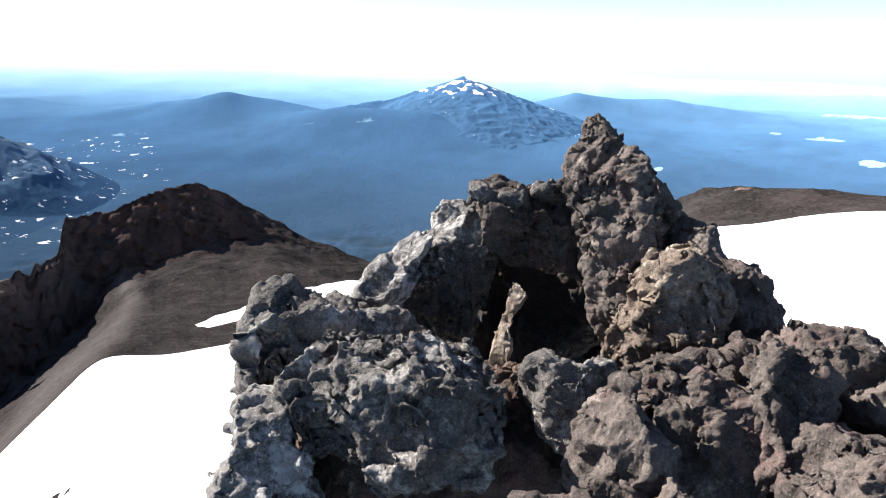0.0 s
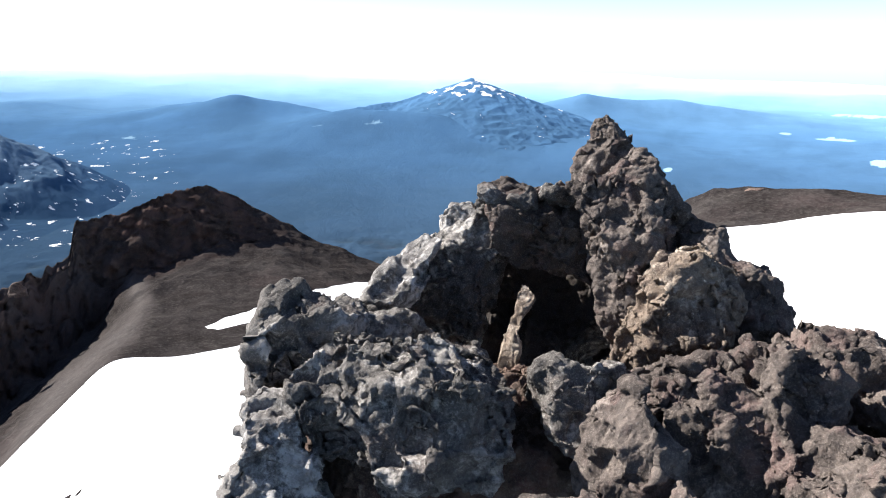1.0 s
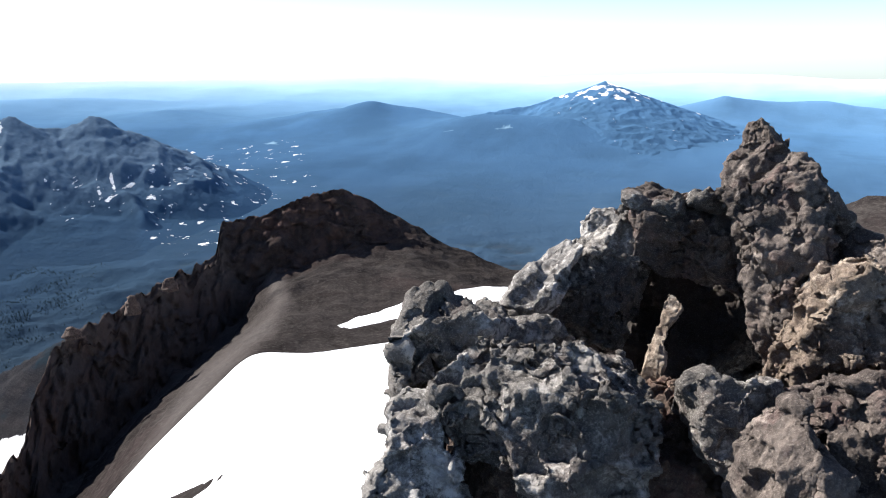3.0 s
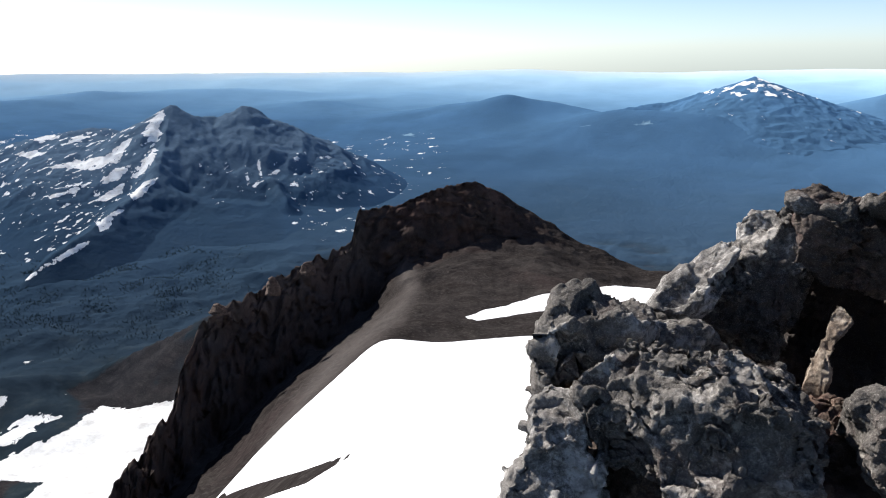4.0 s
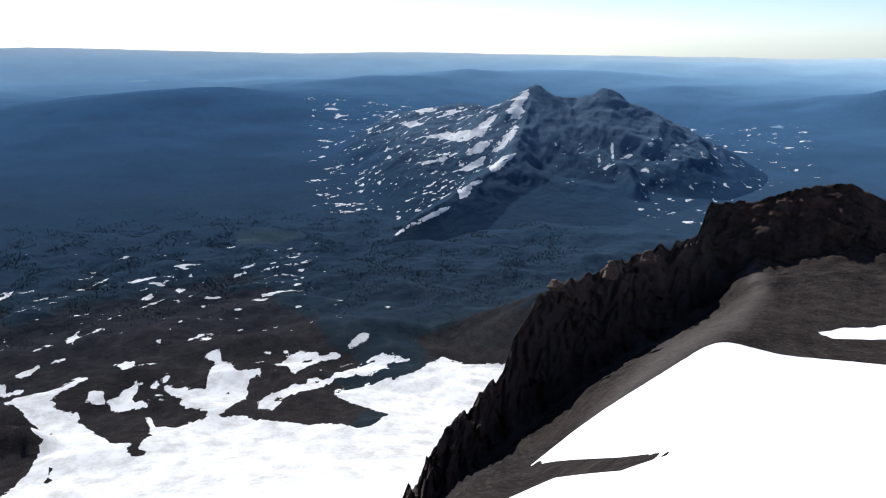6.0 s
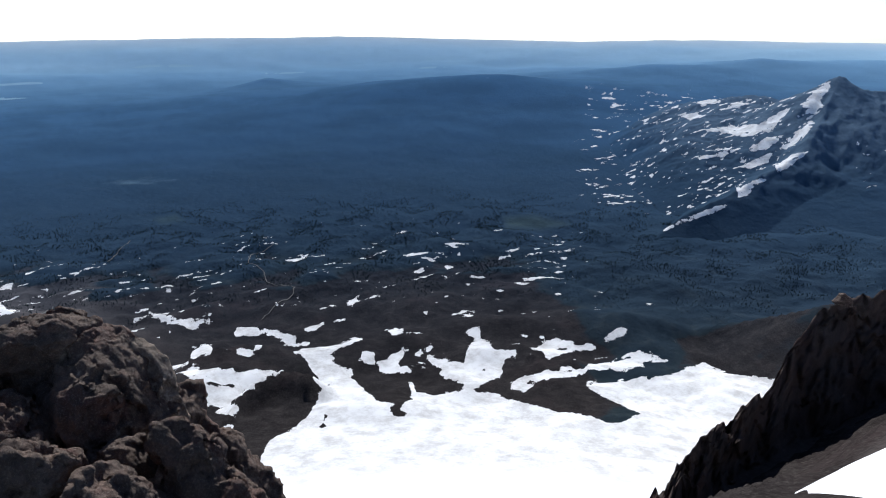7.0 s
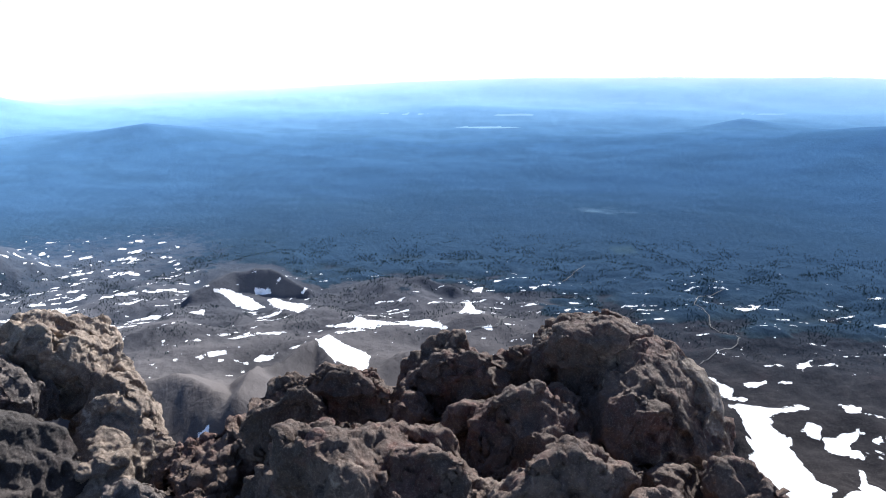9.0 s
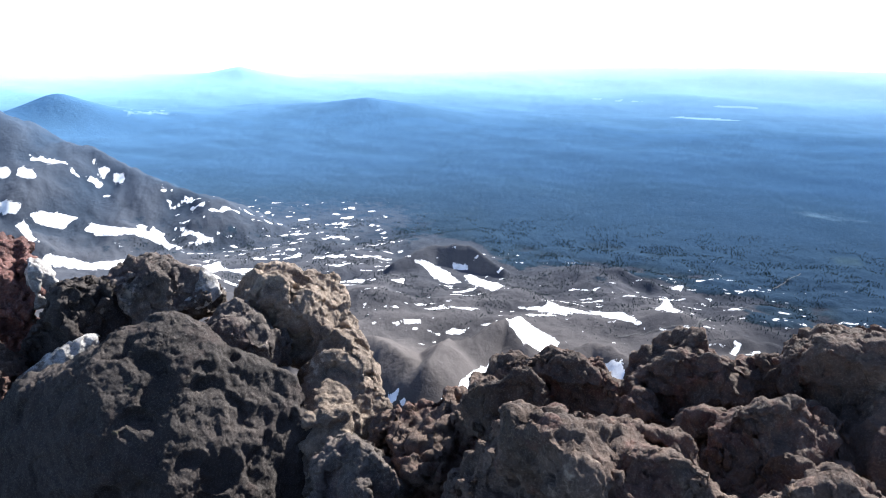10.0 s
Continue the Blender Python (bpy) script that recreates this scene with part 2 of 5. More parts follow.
def inside(az, el, pts, soft):
    """1 well inside a polygon of (azimuth, elevation), 0.5 on its edge, 0 outside."""
    out = np.zeros(az.shape)
    lo, hi = np.min(pts, 0) - soft, np.max(pts, 0) + soft
    box = (az > lo[0]) & (az < hi[0]) & (el > lo[1]) & (el < hi[1])
    a, e = az[box], el[box]
    hit = np.zeros(a.shape, bool)
    near = np.full(a.shape, 1e9)
    for (x0, y0), (x1, y1) in zip(pts, pts[1:] + pts[:1]):
        dx, dy = x1 - x0, y1 - y0
        t = np.clip(((a - x0) * dx + (e - y0) * dy) / (dx * dx + dy * dy + 1e-12), 0, 1)
        near = np.minimum(near, np.hypot(a - x0 - t * dx, e - y0 - t * dy))
        cut = (y0 > e) != (y1 > e)
        hit ^= cut & (a < x0 + (e - y0) * dx / (dy if abs(dy) > 1e-9 else 1e-9))
    out[box] = np.clip(0.5 + np.where(hit, near, -near) / soft, 0, 1)
    return out


def base_height(r):
    return np.interp(np.log(r), np.log(BASE_R), BASE_Z)


def xyz(az, r, z):
    return np.stack([-np.sin(np.radians(az)) * r, np.cos(np.radians(az)) * r, z + EYE], -1)


# hummocks and moraines: azimuth, distance, half width, half depth, height
HUMMOCKS = [(83, 640, 45, 40, 8), (120, 640, 50, 50, 10), (93, 760, 50, 40, 14), (70, 720, 60, 40, 7), (62, 740, 60, 40, 8), (54, 760, 70, 60, 14), (104, 1050, 40, 30, 16),
            (97, 880, 40, 40, 12), (120, 900, 60, 40, 16), (88, 600, 40, 40, 10), (133, 1000, 50, 60, 30)]
# low wooded hills and cones of the plain: azimuth, distance, half width, half depth, height
HILLS = [(9, 2400, 330, 260, 66), (3, 2350, 300, 200, 46), (16.9, 2750, 170, 150, 76), (21, 2900, 280, 150, 38), (13.5, 2790, 190, 150, 20), (-7.7, 3000, 170, 150, 70), (-14, 3080, 320, 160, 74), (-17, 3750, 160, 120, 26), (120.2, 2950, 300, 260, 66), (140.6, 2750, 160, 140, 98)]
HILLS += [(129, 4150, 200, 150, 74), (62, 2750, 620, 420, 84), (79, 3200, 110, 100, 32), (70, 2700, 360, 260, 30), (52, 3400, 360, 200, 58), (31, 3300, 300, 200, 40), (100, 3900, 320, 200, 22), (36, 3900, 500, 200, 40), (45, 3700, 300, 200, 45), (-26, 3900, 340, 200, 30)]

# drifts shaped to fit the camera's view, as outlines of azimuth and elevation
GLACIER = [(77.4, -23.93), (77.82, -23.48), (77.84, -22.63), (76.07, -22.78), (74.83, -22.56), (72.96, -22.21), (74.9, -23.14), (75.98, -23.76), (73.8, -24.45), (74.27, -24.96), (73.51, -25.65), (71.94, -26.89), (70.25, -27.21), (69.34, -26.72), (69.67, -25.4), (67.58, -26.51), (64.91, -26.06), (63.14, -26.26), (61.82, -26.72), (60.48, -26.98), (57.78, -27.54), (55.96, -27.49), (53.7, -27.97), (51.44, -27.07), (54.59, -26.12), (55.93, -25.31), (53.69, -25.12), (51.46, -24.69), (48.82, -24.02), (47.1, -23.15), (45.35, -23.65), (41.95, -23.61), (40.19, -25.02), (42.5, -29.07), (46.63, -36.76), (83.55, -33.6), (81.58, -29.91), (80.84, -28.91), (79.16, -28.32), (77.64, -27.48), (77.15, -26.82), (76.44, -25.98), (76.75, -25.17)]
DRIFTS_EAST = [[(87.83, -19.94), (87.76, -19.49), (85.82, -20.1), (84.07, -20.14), (84.82, -20.44), (86.52, -20.21)],
    [(82.89, -21.47), (82.55, -20.86), (80.89, -20.96), (80.95, -21.37), (81.71, -21.5)],
    [(80.91, -21.07), (78.69, -21.62), (77.23, -22.5), (78.76, -22.18), (80.4, -21.53)],
    [(85.61, -22.12), (84.87, -21.91), (84.04, -22.37), (83.9, -22.65), (84.75, -22.3)]]
DRIFTS_EAST += [[(88.36, -23.16), (88.29, -22.75), (86.95, -22.92), (85.51, -22.65), (86.28, -23.07), (87.34, -23.19)],
    [(86.69, -23.44), (85.96, -23.25), (83.86, -23.59), (81.31, -24.01), (78.69, -24.1), (80.2, -24.29), (81.43, -24.92), (83.06, -25.7), (83.48, -25.98), (85.69, -26.02), (87.15, -26.2), (88.95, -26.54), (88.76, -25.44), (87.31, -25.09), (85.96, -24.34)],
    [(85.02, -26.36), (84.25, -26.17), (82.93, -26.09), (82.86, -26.84), (83.96, -26.71)],
    [(87.3, -28.11), (85.95, -27.57), (84.47, -27.57), (83.31, -27.36), (83.83, -28.25), (83.5, -29.76), (86.55, -29.01)]]
DRIFTS_RIM = [[(77.91, -21.55), (77.08, -21.2), (76.08, -21.11), (76.73, -21.56)],
    [(71.07, -22.02), (70.53, -21.6), (70.02, -21.93), (70.45, -22.09)],
    [(65.33, -22.2), (64.66, -21.84), (63.79, -21.74), (64.04, -22.41)],
    [(68.23, -23.57), (66.54, -24.11), (65.23, -24.13), (64.72, -22.97), (64.05, -22.61), (62.54, -23.18), (59.01, -23.24), (62.13, -23.72), (62.19, -25.12), (64.47, -26.09), (66.63, -25.41), (67.45, -24.75)],
    [(59.45, -23.03), (59.21, -22.43), (57.66, -22.39), (55.01, -22.83), (56.79, -23.21), (58.81, -23.85)]]
DRIFTS_RIM += [[(55.92, -24.27), (53.69, -23.71), (51.92, -23.09), (49.71, -23.25), (51.47, -23.85), (54.13, -24.28)],
    [(61.76, -25.42), (59.5, -24.83), (56.37, -24.43), (55.02, -24.32), (55.92, -24.79), (58.62, -25.18), (60.87, -25.58)],
    [(73.52, -23.71), (73.27, -23.27), (72.23, -23.28), (72.3, -24.05)],
    [(72.53, -24.22), (71.23, -23.78), (70.11, -23.11), (69.48, -23.18), (70.42, -24.26), (69.19, -24.9), (70.48, -24.92), (71.74, -24.78)],
    [(69.5, -23.45), (67.75, -22.94), (67.12, -23.11), (68.67, -23.73)],
    [(61.56, -26.02), (61.32, -25.64), (59.53, -25.63), (60.45, -26.27)]]
DRIFTS_SMALL = [[(55.0, -22.18), (53.9, -21.49), (52.36, -21.19), (53.68, -21.98)],
    [(82.62, -22.65), (81.07, -22.25), (80.72, -22.47), (81.9, -22.85)],
    [(74.33, -19.69), (73.28, -19.21), (73.04, -18.84), (73.76, -19.95)],
    [(68.66, -20.74), (68.0, -20.43), (68.11, -20.83)],
    [(66.53, -17.51), (66.72, -17.17), (65.89, -17.34)]]
BARE_ISLES = [[(69.27, -25.84), (68.36, -25.3), (66.21, -25.72), (66.47, -26.29), (67.58, -26.51), (69.09, -26.24)],
    [(71.36, -27.54), (70.69, -27.27), (69.66, -27.85), (70.54, -28.02)],
    [(76.62, -27.47), (76.38, -27.21), (76.0, -27.49), (76.32, -27.7)],
    [(76.91, -28.17), (76.47, -27.98), (76.3, -28.27), (76.65, -28.4)],
    [(54.38, -28.05), (52.34, -27.36), (51.22, -26.98), (52.79, -27.84)],
    [(64.92, -26.22), (62.69, -26.12), (62.7, -26.44)]]
DRIFTS_MORAINE = [[(88.61, -19.21), (86.06, -19.87), (84.1, -19.97), (85.21, -20.28), (87.79, -19.8)],
    [(86.21, -22.42), (85.74, -21.96), (84.85, -21.77), (84.01, -22.46), (84.67, -22.59)],
    [(83.07, -21.44), (82.39, -20.86), (80.42, -21.04), (81.75, -21.37)],
    [(113.01, -16.15), (112.07, -16.53), (109.74, -16.94), (110.68, -17.36), (112.31, -16.92)],
    [(108.92, -18.45), (106.34, -18.2), (104.49, -18.43), (106.4, -18.65)],
    [(104.5, -18.47), (101.38, -18.29), (99.39, -18.92), (101.82, -18.65)],
    [(109.6, -19.32), (108.33, -19.24), (107.01, -20.21), (108.21, -20.8)],
    [(114.45, -20.6), (113.72, -20.24), (112.19, -20.2), (113.12, -20.64)],
    [(80.42, -21.04), (78.69, -21.81), (77.39, -22.51), (79.14, -22.04)],
    [(98.14, -17.88), (97.49, -17.48), (96.7, -17.77), (97.73, -17.81)]]
DRIFTS_CRAG = [[(116.78, -15.26), (116.14, -15.17), (114.2, -16.03), (113.1, -16.82), (114.17, -17.02), (115.26, -16.47), (115.92, -15.74)],
    [(113.79, -15.44), (112.29, -15.56), (112.7, -15.94), (113.65, -15.85)],
    [(112.56, -16.18), (111.17, -16.62), (109.66, -16.88), (110.71, -17.3), (112.02, -16.9)],
    [(108.94, -18.4), (106.8, -18.35), (106.4, -17.88), (105.11, -18.19), (103.4, -18.42), (105.07, -18.64), (107.21, -18.62)],
    [(103.41, -18.3), (100.92, -18.23), (99.65, -18.62), (99.11, -19.08), (100.04, -18.86), (101.71, -18.71)],
    [(118.87, -20.04), (117.14, -19.58), (114.96, -19.42), (116.26, -19.89)],
    [(109.52, -19.54), (108.47, -18.99), (107.57, -19.63), (106.46, -20.16), (105.35, -20.68), (105.9, -22.13), (107.26, -21.23), (108.15, -20.88)],
    [(103.19, -22.1), (102.24, -22.21), (100.59, -21.75), (99.23, -22.07), (98.97, -23.41), (101.08, -23.35)]]
DRIFTS_BASIN = [[(118.61, -24.67), (116.69, -24.79), (117.26, -25.51), (118.6, -25.51)],
    [(115.92, -25.33), (113.46, -25.08), (112.55, -25.52), (112.75, -26.12), (114.34, -25.78)],
    [(98.7, -17.96), (97.8, -16.87), (97.34, -17.41), (96.63, -17.72), (97.72, -17.61)],
    [(97.88, -16.08), (96.72, -15.87), (96.87, -16.29)],
    [(93.7, -19.95), (92.39, -19.63), (92.71, -20.14)],
    [(88.55, -19.1), (87.62, -19.3), (85.82, -19.95), (86.81, -19.97), (87.93, -19.62)],
    [(122.73, -16.91), (121.03, -16.72), (119.54, -16.69), (120.61, -16.93)],
    [(118.47, -16.76), (117.4, -16.63), (117.4, -17.0)],
    [(112.94, -24.74), (112.93, -23.94), (111.76, -23.09), (109.59, -22.38), (110.87, -23.33), (111.92, -24.5)]]
DRIFTS_NORTH = [[(143.39, -7.32), (142.27, -7.4), (140.17, -8.1), (141.01, -8.07), (142.62, -7.71)],
    [(145.18, -7.88), (143.65, -8.31), (143.77, -8.84), (145.26, -8.65)],
    [(143.6, -8.49), (142.99, -8.2), (142.36, -8.37), (142.25, -8.96), (143.06, -8.92)],
    [(139.04, -7.73), (137.95, -8.55), (136.33, -9.21), (137.25, -9.56), (138.49, -8.64)],
    [(140.48, -8.56), (139.69, -8.52), (138.19, -9.29), (138.39, -9.66), (139.39, -9.09)],
    [(145.72, -10.04), (144.48, -10.23), (143.05, -10.44), (143.61, -11.13), (145.5, -10.84)],
    [(143.01, -11.06), (142.12, -11.09), (140.02, -11.67), (141.05, -12.35), (142.52, -11.87)],
    [(143.99, -11.71), (143.16, -11.6), (142.77, -12.73), (142.47, -13.05), (143.12, -12.92), (143.69, -11.99)]]
DRIFTS_NORTH_FOOT = [[(139.85, -12.55), (139.29, -12.17), (136.45, -12.57), (134.8, -12.93), (134.4, -13.69), (133.28, -14.18), (134.32, -14.2), (135.4, -13.52), (136.48, -13.03), (138.65, -12.93)],
    [(142.53, -14.37), (142.04, -13.86), (141.21, -14.16), (139.5, -14.68), (136.22, -14.63), (136.65, -15.37), (139.54, -15.17), (141.61, -14.79)],
    [(138.75, -9.79), (137.85, -10.4), (138.27, -10.42)],
    [(136.61, -12.29), (135.15, -12.57), (136.09, -12.67)],
    [(134.21, -12.53), (132.72, -12.95), (131.27, -13.49), (132.54, -13.36)],
    [(132.27, -15.46), (130.88, -15.21), (130.63, -15.78), (131.7, -15.96)],
    [(130.9, -15.76), (127.68, -15.74), (129.32, -16.12)],
    [(135.09, -9.86), (134.6, -9.65), (133.89, -10.14), (134.44, -10.12)]]
SILT = [(111.75, -23.29), (110.03, -22.41), (108.15, -20.92), (107.26, -21.27), (106.03, -22.14), (107.8, -23.08), (109.97, -23.53)]
TWIN_SNOW = [[(42.43, -5.35), (41.99, -4.71), (40.94, -3.69), (40.78, -4.17), (41.35, -5.01), (41.03, -5.34), (41.51, -5.99), (42.07, -5.77)],
    [(48.71, -7.19), (46.75, -6.86), (44.85, -6.67), (43.7, -5.8), (42.94, -5.48), (43.6, -6.39), (44.04, -7.12), (45.69, -7.6), (46.8, -7.4)],
    [(45.46, -8.4), (44.35, -7.53), (43.29, -7.36), (44.02, -8.23), (45.02, -8.55)],
    [(43.52, -8.26), (42.58, -7.24), (41.73, -6.3), (41.46, -6.47), (42.23, -7.74), (43.06, -8.33)]]
TWIN_SNOW += [[(45.87, -9.55), (44.66, -8.89), (43.76, -8.32), (44.11, -9.21), (45.12, -9.73)],
    [(43.7, -9.44), (42.7, -8.63), (41.6, -8.26), (42.34, -9.13), (43.39, -9.9)],
    [(45.94, -11.05), (44.79, -10.35), (43.93, -10.3), (44.84, -10.9), (45.09, -11.52), (45.77, -11.65)],
    [(51.36, -14.36), (50.28, -13.96), (48.49, -12.96), (46.9, -12.22), (46.12, -12.1), (47.34, -12.88), (49.32, -13.68), (50.51, -14.31)]]
TWIN_STREAKS = [[(48.9, -9.03), (47.31, -8.69), (45.67, -8.23), (46.95, -8.92), (48.29, -9.2)],
    [(35.82, -8.41), (35.74, -9.22), (35.49, -9.15), (35.65, -8.33)],
    [(35.49, -9.24), (34.9, -8.94), (34.57, -8.95), (35.26, -9.41)],
    [(34.95, -7.55), (34.8, -8.65), (34.56, -8.75), (34.78, -7.47)],
    [(34.4, -8.71), (33.3, -8.27), (33.38, -8.14), (34.39, -8.55)],
    [(49.93, -5.08), (48.4, -4.87), (47.42, -5.31), (48.65, -5.58)],
    [(47.45, -5.66), (45.84, -5.13), (45.43, -4.77), (45.64, -5.38), (46.64, -5.75)],
    [(50.27, -6.2), (48.88, -6.03), (48.25, -6.3), (49.3, -6.57)],
    [(54.14, -6.13), (53.41, -5.66), (53.07, -5.65), (53.53, -6.1)],
    [(48.23, -8.62), (46.32, -8.26), (46.53, -8.48)],
    [(51.09, -16.12), (50.31, -15.88), (50.27, -16.2), (50.82, -16.39)]]
SKYLINE = [(-60, -2.1), (-27, -2.1), (-21, -1.92), (-14.5, -1.9), (-10.8, -1.63), (-4, -1.5), (5, -1.75), (12, -1.65), (16, -1.42), (24, -1.6), (31, -1.5), (38.6, -1.42), (47, -1.3), (52, -1.2), (57, -1.3), (64, -1.1),
           (74, -0.8), (88, -0.8), (95, -0.85), (104, -1.1), (111, -1.4), (125, -1.7), (150, -1.75)]

az_fine = np.arange(-36, 150.01, 0.15)
az_rest = np.arange(153, 324, 3.0)
AZ = np.concatenate([az_fine, az_rest])
row0 = np.concatenate([[0.02], np.linspace(0.3, 1.8, 4), np.geomspace(2, 330, 120), np.geomspace(333, 394, 44), np.geomspace(395, 420, 52), np.geomspace(428, 560, 26)[1:]])
el_rows = np.concatenate([np.arange(math.degrees(math.atan2(270, 560)), 15, -0.065), np.arange(15, 1.63, -0.105)])
far_r = np.interp(el_rows, np.degrees(np.arctan2(-BASE_Z, BASE_R))[::-1], BASE_R[::-1])
row0 = np.concatenate([row0, far_r[far_r > 562], [4950.0]])

az_g = np.where(AZ > 180, AZ - 360, AZ)
az_p = np.where(AZ > 240, -60.0, np.minimum(AZ, 150))
rc = np.where(AZ > 150, np.interp(AZ, [150, 230, 324], [60, 320, 320]), along(az_p, CREST, 2))
ec = np.where(AZ > 150, np.interp(AZ, [150, 230, 324], [-43, -12, -9]), along(az_p, CREST, 1))
es = np.where(AZ > 150, ec - 1.5, along(az_p, SNOW_EDGE, 1))
ef = np.where(AZ > 150, ec - 1.2, along(az_p, FOOT, 1))
rs = np.where((az_g < -12) | (AZ > 150), 0.82, 0.5)
rs = np.where((az_g >= -12) & (az_g < 0), 0.82 + (az_g + 12) / 12 * -0.32, rs)



def smooth(v, k):
    n = int(k / 0.15 * 3)
    w = np.exp(-(np.arange(-n, n + 1) * 0.15 / k) ** 2)
    m = len(az_fine)
    out = v.copy()
    out[:m] = np.convolve(np.pad(v[:m], n, mode="edge"), w / w.sum(), "valid")
    return out


es, ef, rs, rc = smooth(es, 1.3), smooth(ef, 1.0), smooth(rs, 3.0), smooth(rc, 1.0)
ec = smooth(ec, 0.2)
A2, R0 = np.meshgrid(AZ, row0)
def jag(x, k):
    return fbm(np.stack([x * k, 0 * x + 3.7, 0 * x], 1), 4, 0.6, True)


ec = ec + 0.30 * (jag(AZ, 0.9) - 0.6) * step(AZ, 27.5, 30) * (1 - step(AZ, 50, 54)) + 0.10 * (jag(AZ, 2.2) - 0.5) * step(AZ, 17, 20) * (1 - step(AZ, 27, 29)) * (AZ < 60)
RHO = (0.88 + 0.07 * step(AZ, 2, 8) * (1 - step(AZ, 52, 56)))[None, :]
warp = 1 - step(R0, 430, 900)
R2 = R0 * (rc[None, :] / 420.0) ** warp
R2 = np.where(R0 <= 420, 2 * (rc[None, :] / 2) ** (np.log(np.maximum(R0, 0.1) / 2) / math.log(210)), R2)
R2 = np.where(R0 < 2, R0, R2)
RC, EC, ES, EF, RS = (np.broadcast_to(v[None, :], R2.shape) for v in (rc, ec, es, ef, rs))
u = R2 / RC
lim = [0.02 + 0 * u, 0.25 * RS, 0.5 * RS, RS, RHO + 0 * u, 1.0 + 0 * u]
els = [np.clip(ES - 14, -52, -40), ES - 8.5, ES - 4.2, ES, EF, EC]
el = els[0].copy()
for k in range(5):
    t = np.clip((u - lim[k]) / (lim[k + 1] - lim[k]), 0, 1)
    t = t ** 0.85 if k == 4 else t
    el = np.where(u > lim[k], els[k] + (els[k + 1] - els[k]) * t, el)
el = np.where((A2 > 45) & (A2 < 180), el + (-39 - el) * (1 - step(R2, 4.5, 12)), el)
near_z = np.where(R2 < 2, -1.7, R2 * tan_(el))
near_z = np.where(u > 1, RC * tan_(EC) - 0.85 * (R2 - RC), near_z)
flat = xyz(A2, R2, 0 * R2).reshape(-1, 3)


def noise_at(scale, octaves, ridged=False, gain=0.5, lift=0.0):
    return fbm(flat * scale + lift, octaves, gain, ridged).reshape(R2.shape)


base_z = base_height(R2)
for a, r, sa, sr, h in HUMMOCKS:
    d = ((A2 - a) * math.pi / 180 * r / sa) ** 2 + ((R2 - r) / sr) ** 2
    base_z = base_z + h * np.exp(-d)
for a, r, sa, sr, h in HILLS:
    d = np.sqrt(((A2 - a) * math.pi / 180 * r / sa) ** 2 + ((R2 - r) / sr) ** 2)
    base_z = base_z + h * np.exp(-d ** 1.25 * 0.9)
MORAINES = [([(115.5, -22.6, 600), (113.8, -20.9, 690), (109.4, -19.4, 770), (107.7, -21, 700)], 0.62), ([(84, -27.2, 520), (82.6, -25.4, 560), (79.8, -23.9, 590), (77.2, -24.9, 565)], 0.75), ([(106.5, -21.6, 690), (103, -20.5, 740), (99.5, -21.4, 700)], 0.5), ([(86, -22.9, 665), (82, -22.2, 690), (78.4, -22.6, 680)], 0.45)]
MORAINES += [([(126, -20.5, 720), (120, -20.8, 690), (117, -22.2, 620)], 0.5), ([(118.2, -15.4, 1040), (115.2, -14.1, 1090), (112.6, -14.2, 1085), (109.8, -15.7, 1040)], 0.7), ([(104.5, -15.6, 1030), (101.5, -15.0, 1060), (99, -15.7, 1030)], 0.5), ([(66, -21.6, 730), (61, -21.0, 750), (56, -21.8, 720)], 0.45), ([(94, -19.2, 830), (90.5, -18.6, 860), (87, -19.3, 830)], 0.4)]
for pts, slope in MORAINES:
    base_z = np.maximum(base_z, ridge_line(A2, R2, pts, slope * 1.25))
rough = step(R2, 420, 620) * (1 - step(R2, 1000, 1500))
n_mid, n_big = noise_at(0.011, 5), noise_at(0.0022, 5, lift=5.0)
base_z = base_z + rough * 9 * n_mid + step(R2, 900, 2000) * (1 - step(R2, 4300, 4900)) * 10 * n_big
rim = 4950 * tan_(np.interp(np.where(A2 > 240, A2 - 360, A2), *np.array(SKYLINE).T)) + 141
base_z = base_z + step(R2, 4000, 4900) * (rim + 4 * n_big)
# the flank of the next mountain to the north
base_z = np.maximum(base_z, ridge_line(A2, R2, [(152, -1.5, 1500), (143.9, -4.6, 1450), (139.2, -7.4, 1400), (135.8, -8.7, 1350), (132, -10, 1300)], 0.55) + 14 * n_mid)
base_z = np.maximum(base_z, ridge_line(A2, R2, [(34, -16.9, 700), (39, -18.0, 730), (43, -19.4, 750), (48, -20.8, 775)], 0.6) + 4 * n_mid)
# crags and gullies of the near ridge
cliff = step(u, RHO - 0.06, RHO + 0.01) * (1 - step(u, 1.0, 1.25)) * step(A2, 5, 18) * (1 - step(A2, 52, 58))
solid = xyz(A2, R2, near_z * 1.5).reshape(-1, 3)
crag = fbm(solid * 0.045, 5, 0.55, True).reshape(R2.shape)
body = step(u, 0.45, 0.6) * (1 - step(u, 0.985, 1.0))
near_z = near_z + cliff * (crag - 0.5) * np.where(A2 > 27.5, 3.4, 2.2) * (0.35 + 0.65 * (np.abs(u - 1) > 0.012))
near_z = near_z + body * 2.4 * fbm(solid * 0.022, 5, 0.5, True).reshape(R2.shape) * step(A2, -40, -14) + step(u, 0.03, 0.2) * (u < 1) * 0.5 * noise_at(0.02, 3)
Z = np.maximum(near_z, np.where(u < 1, -1e4, base_z))
Z = np.where(R0 > 560, np.maximum(base_z, near_z), Z)
EL = np.degrees(np.arctan2(Z, R2))
is_near = near_z >= Z - 0.01

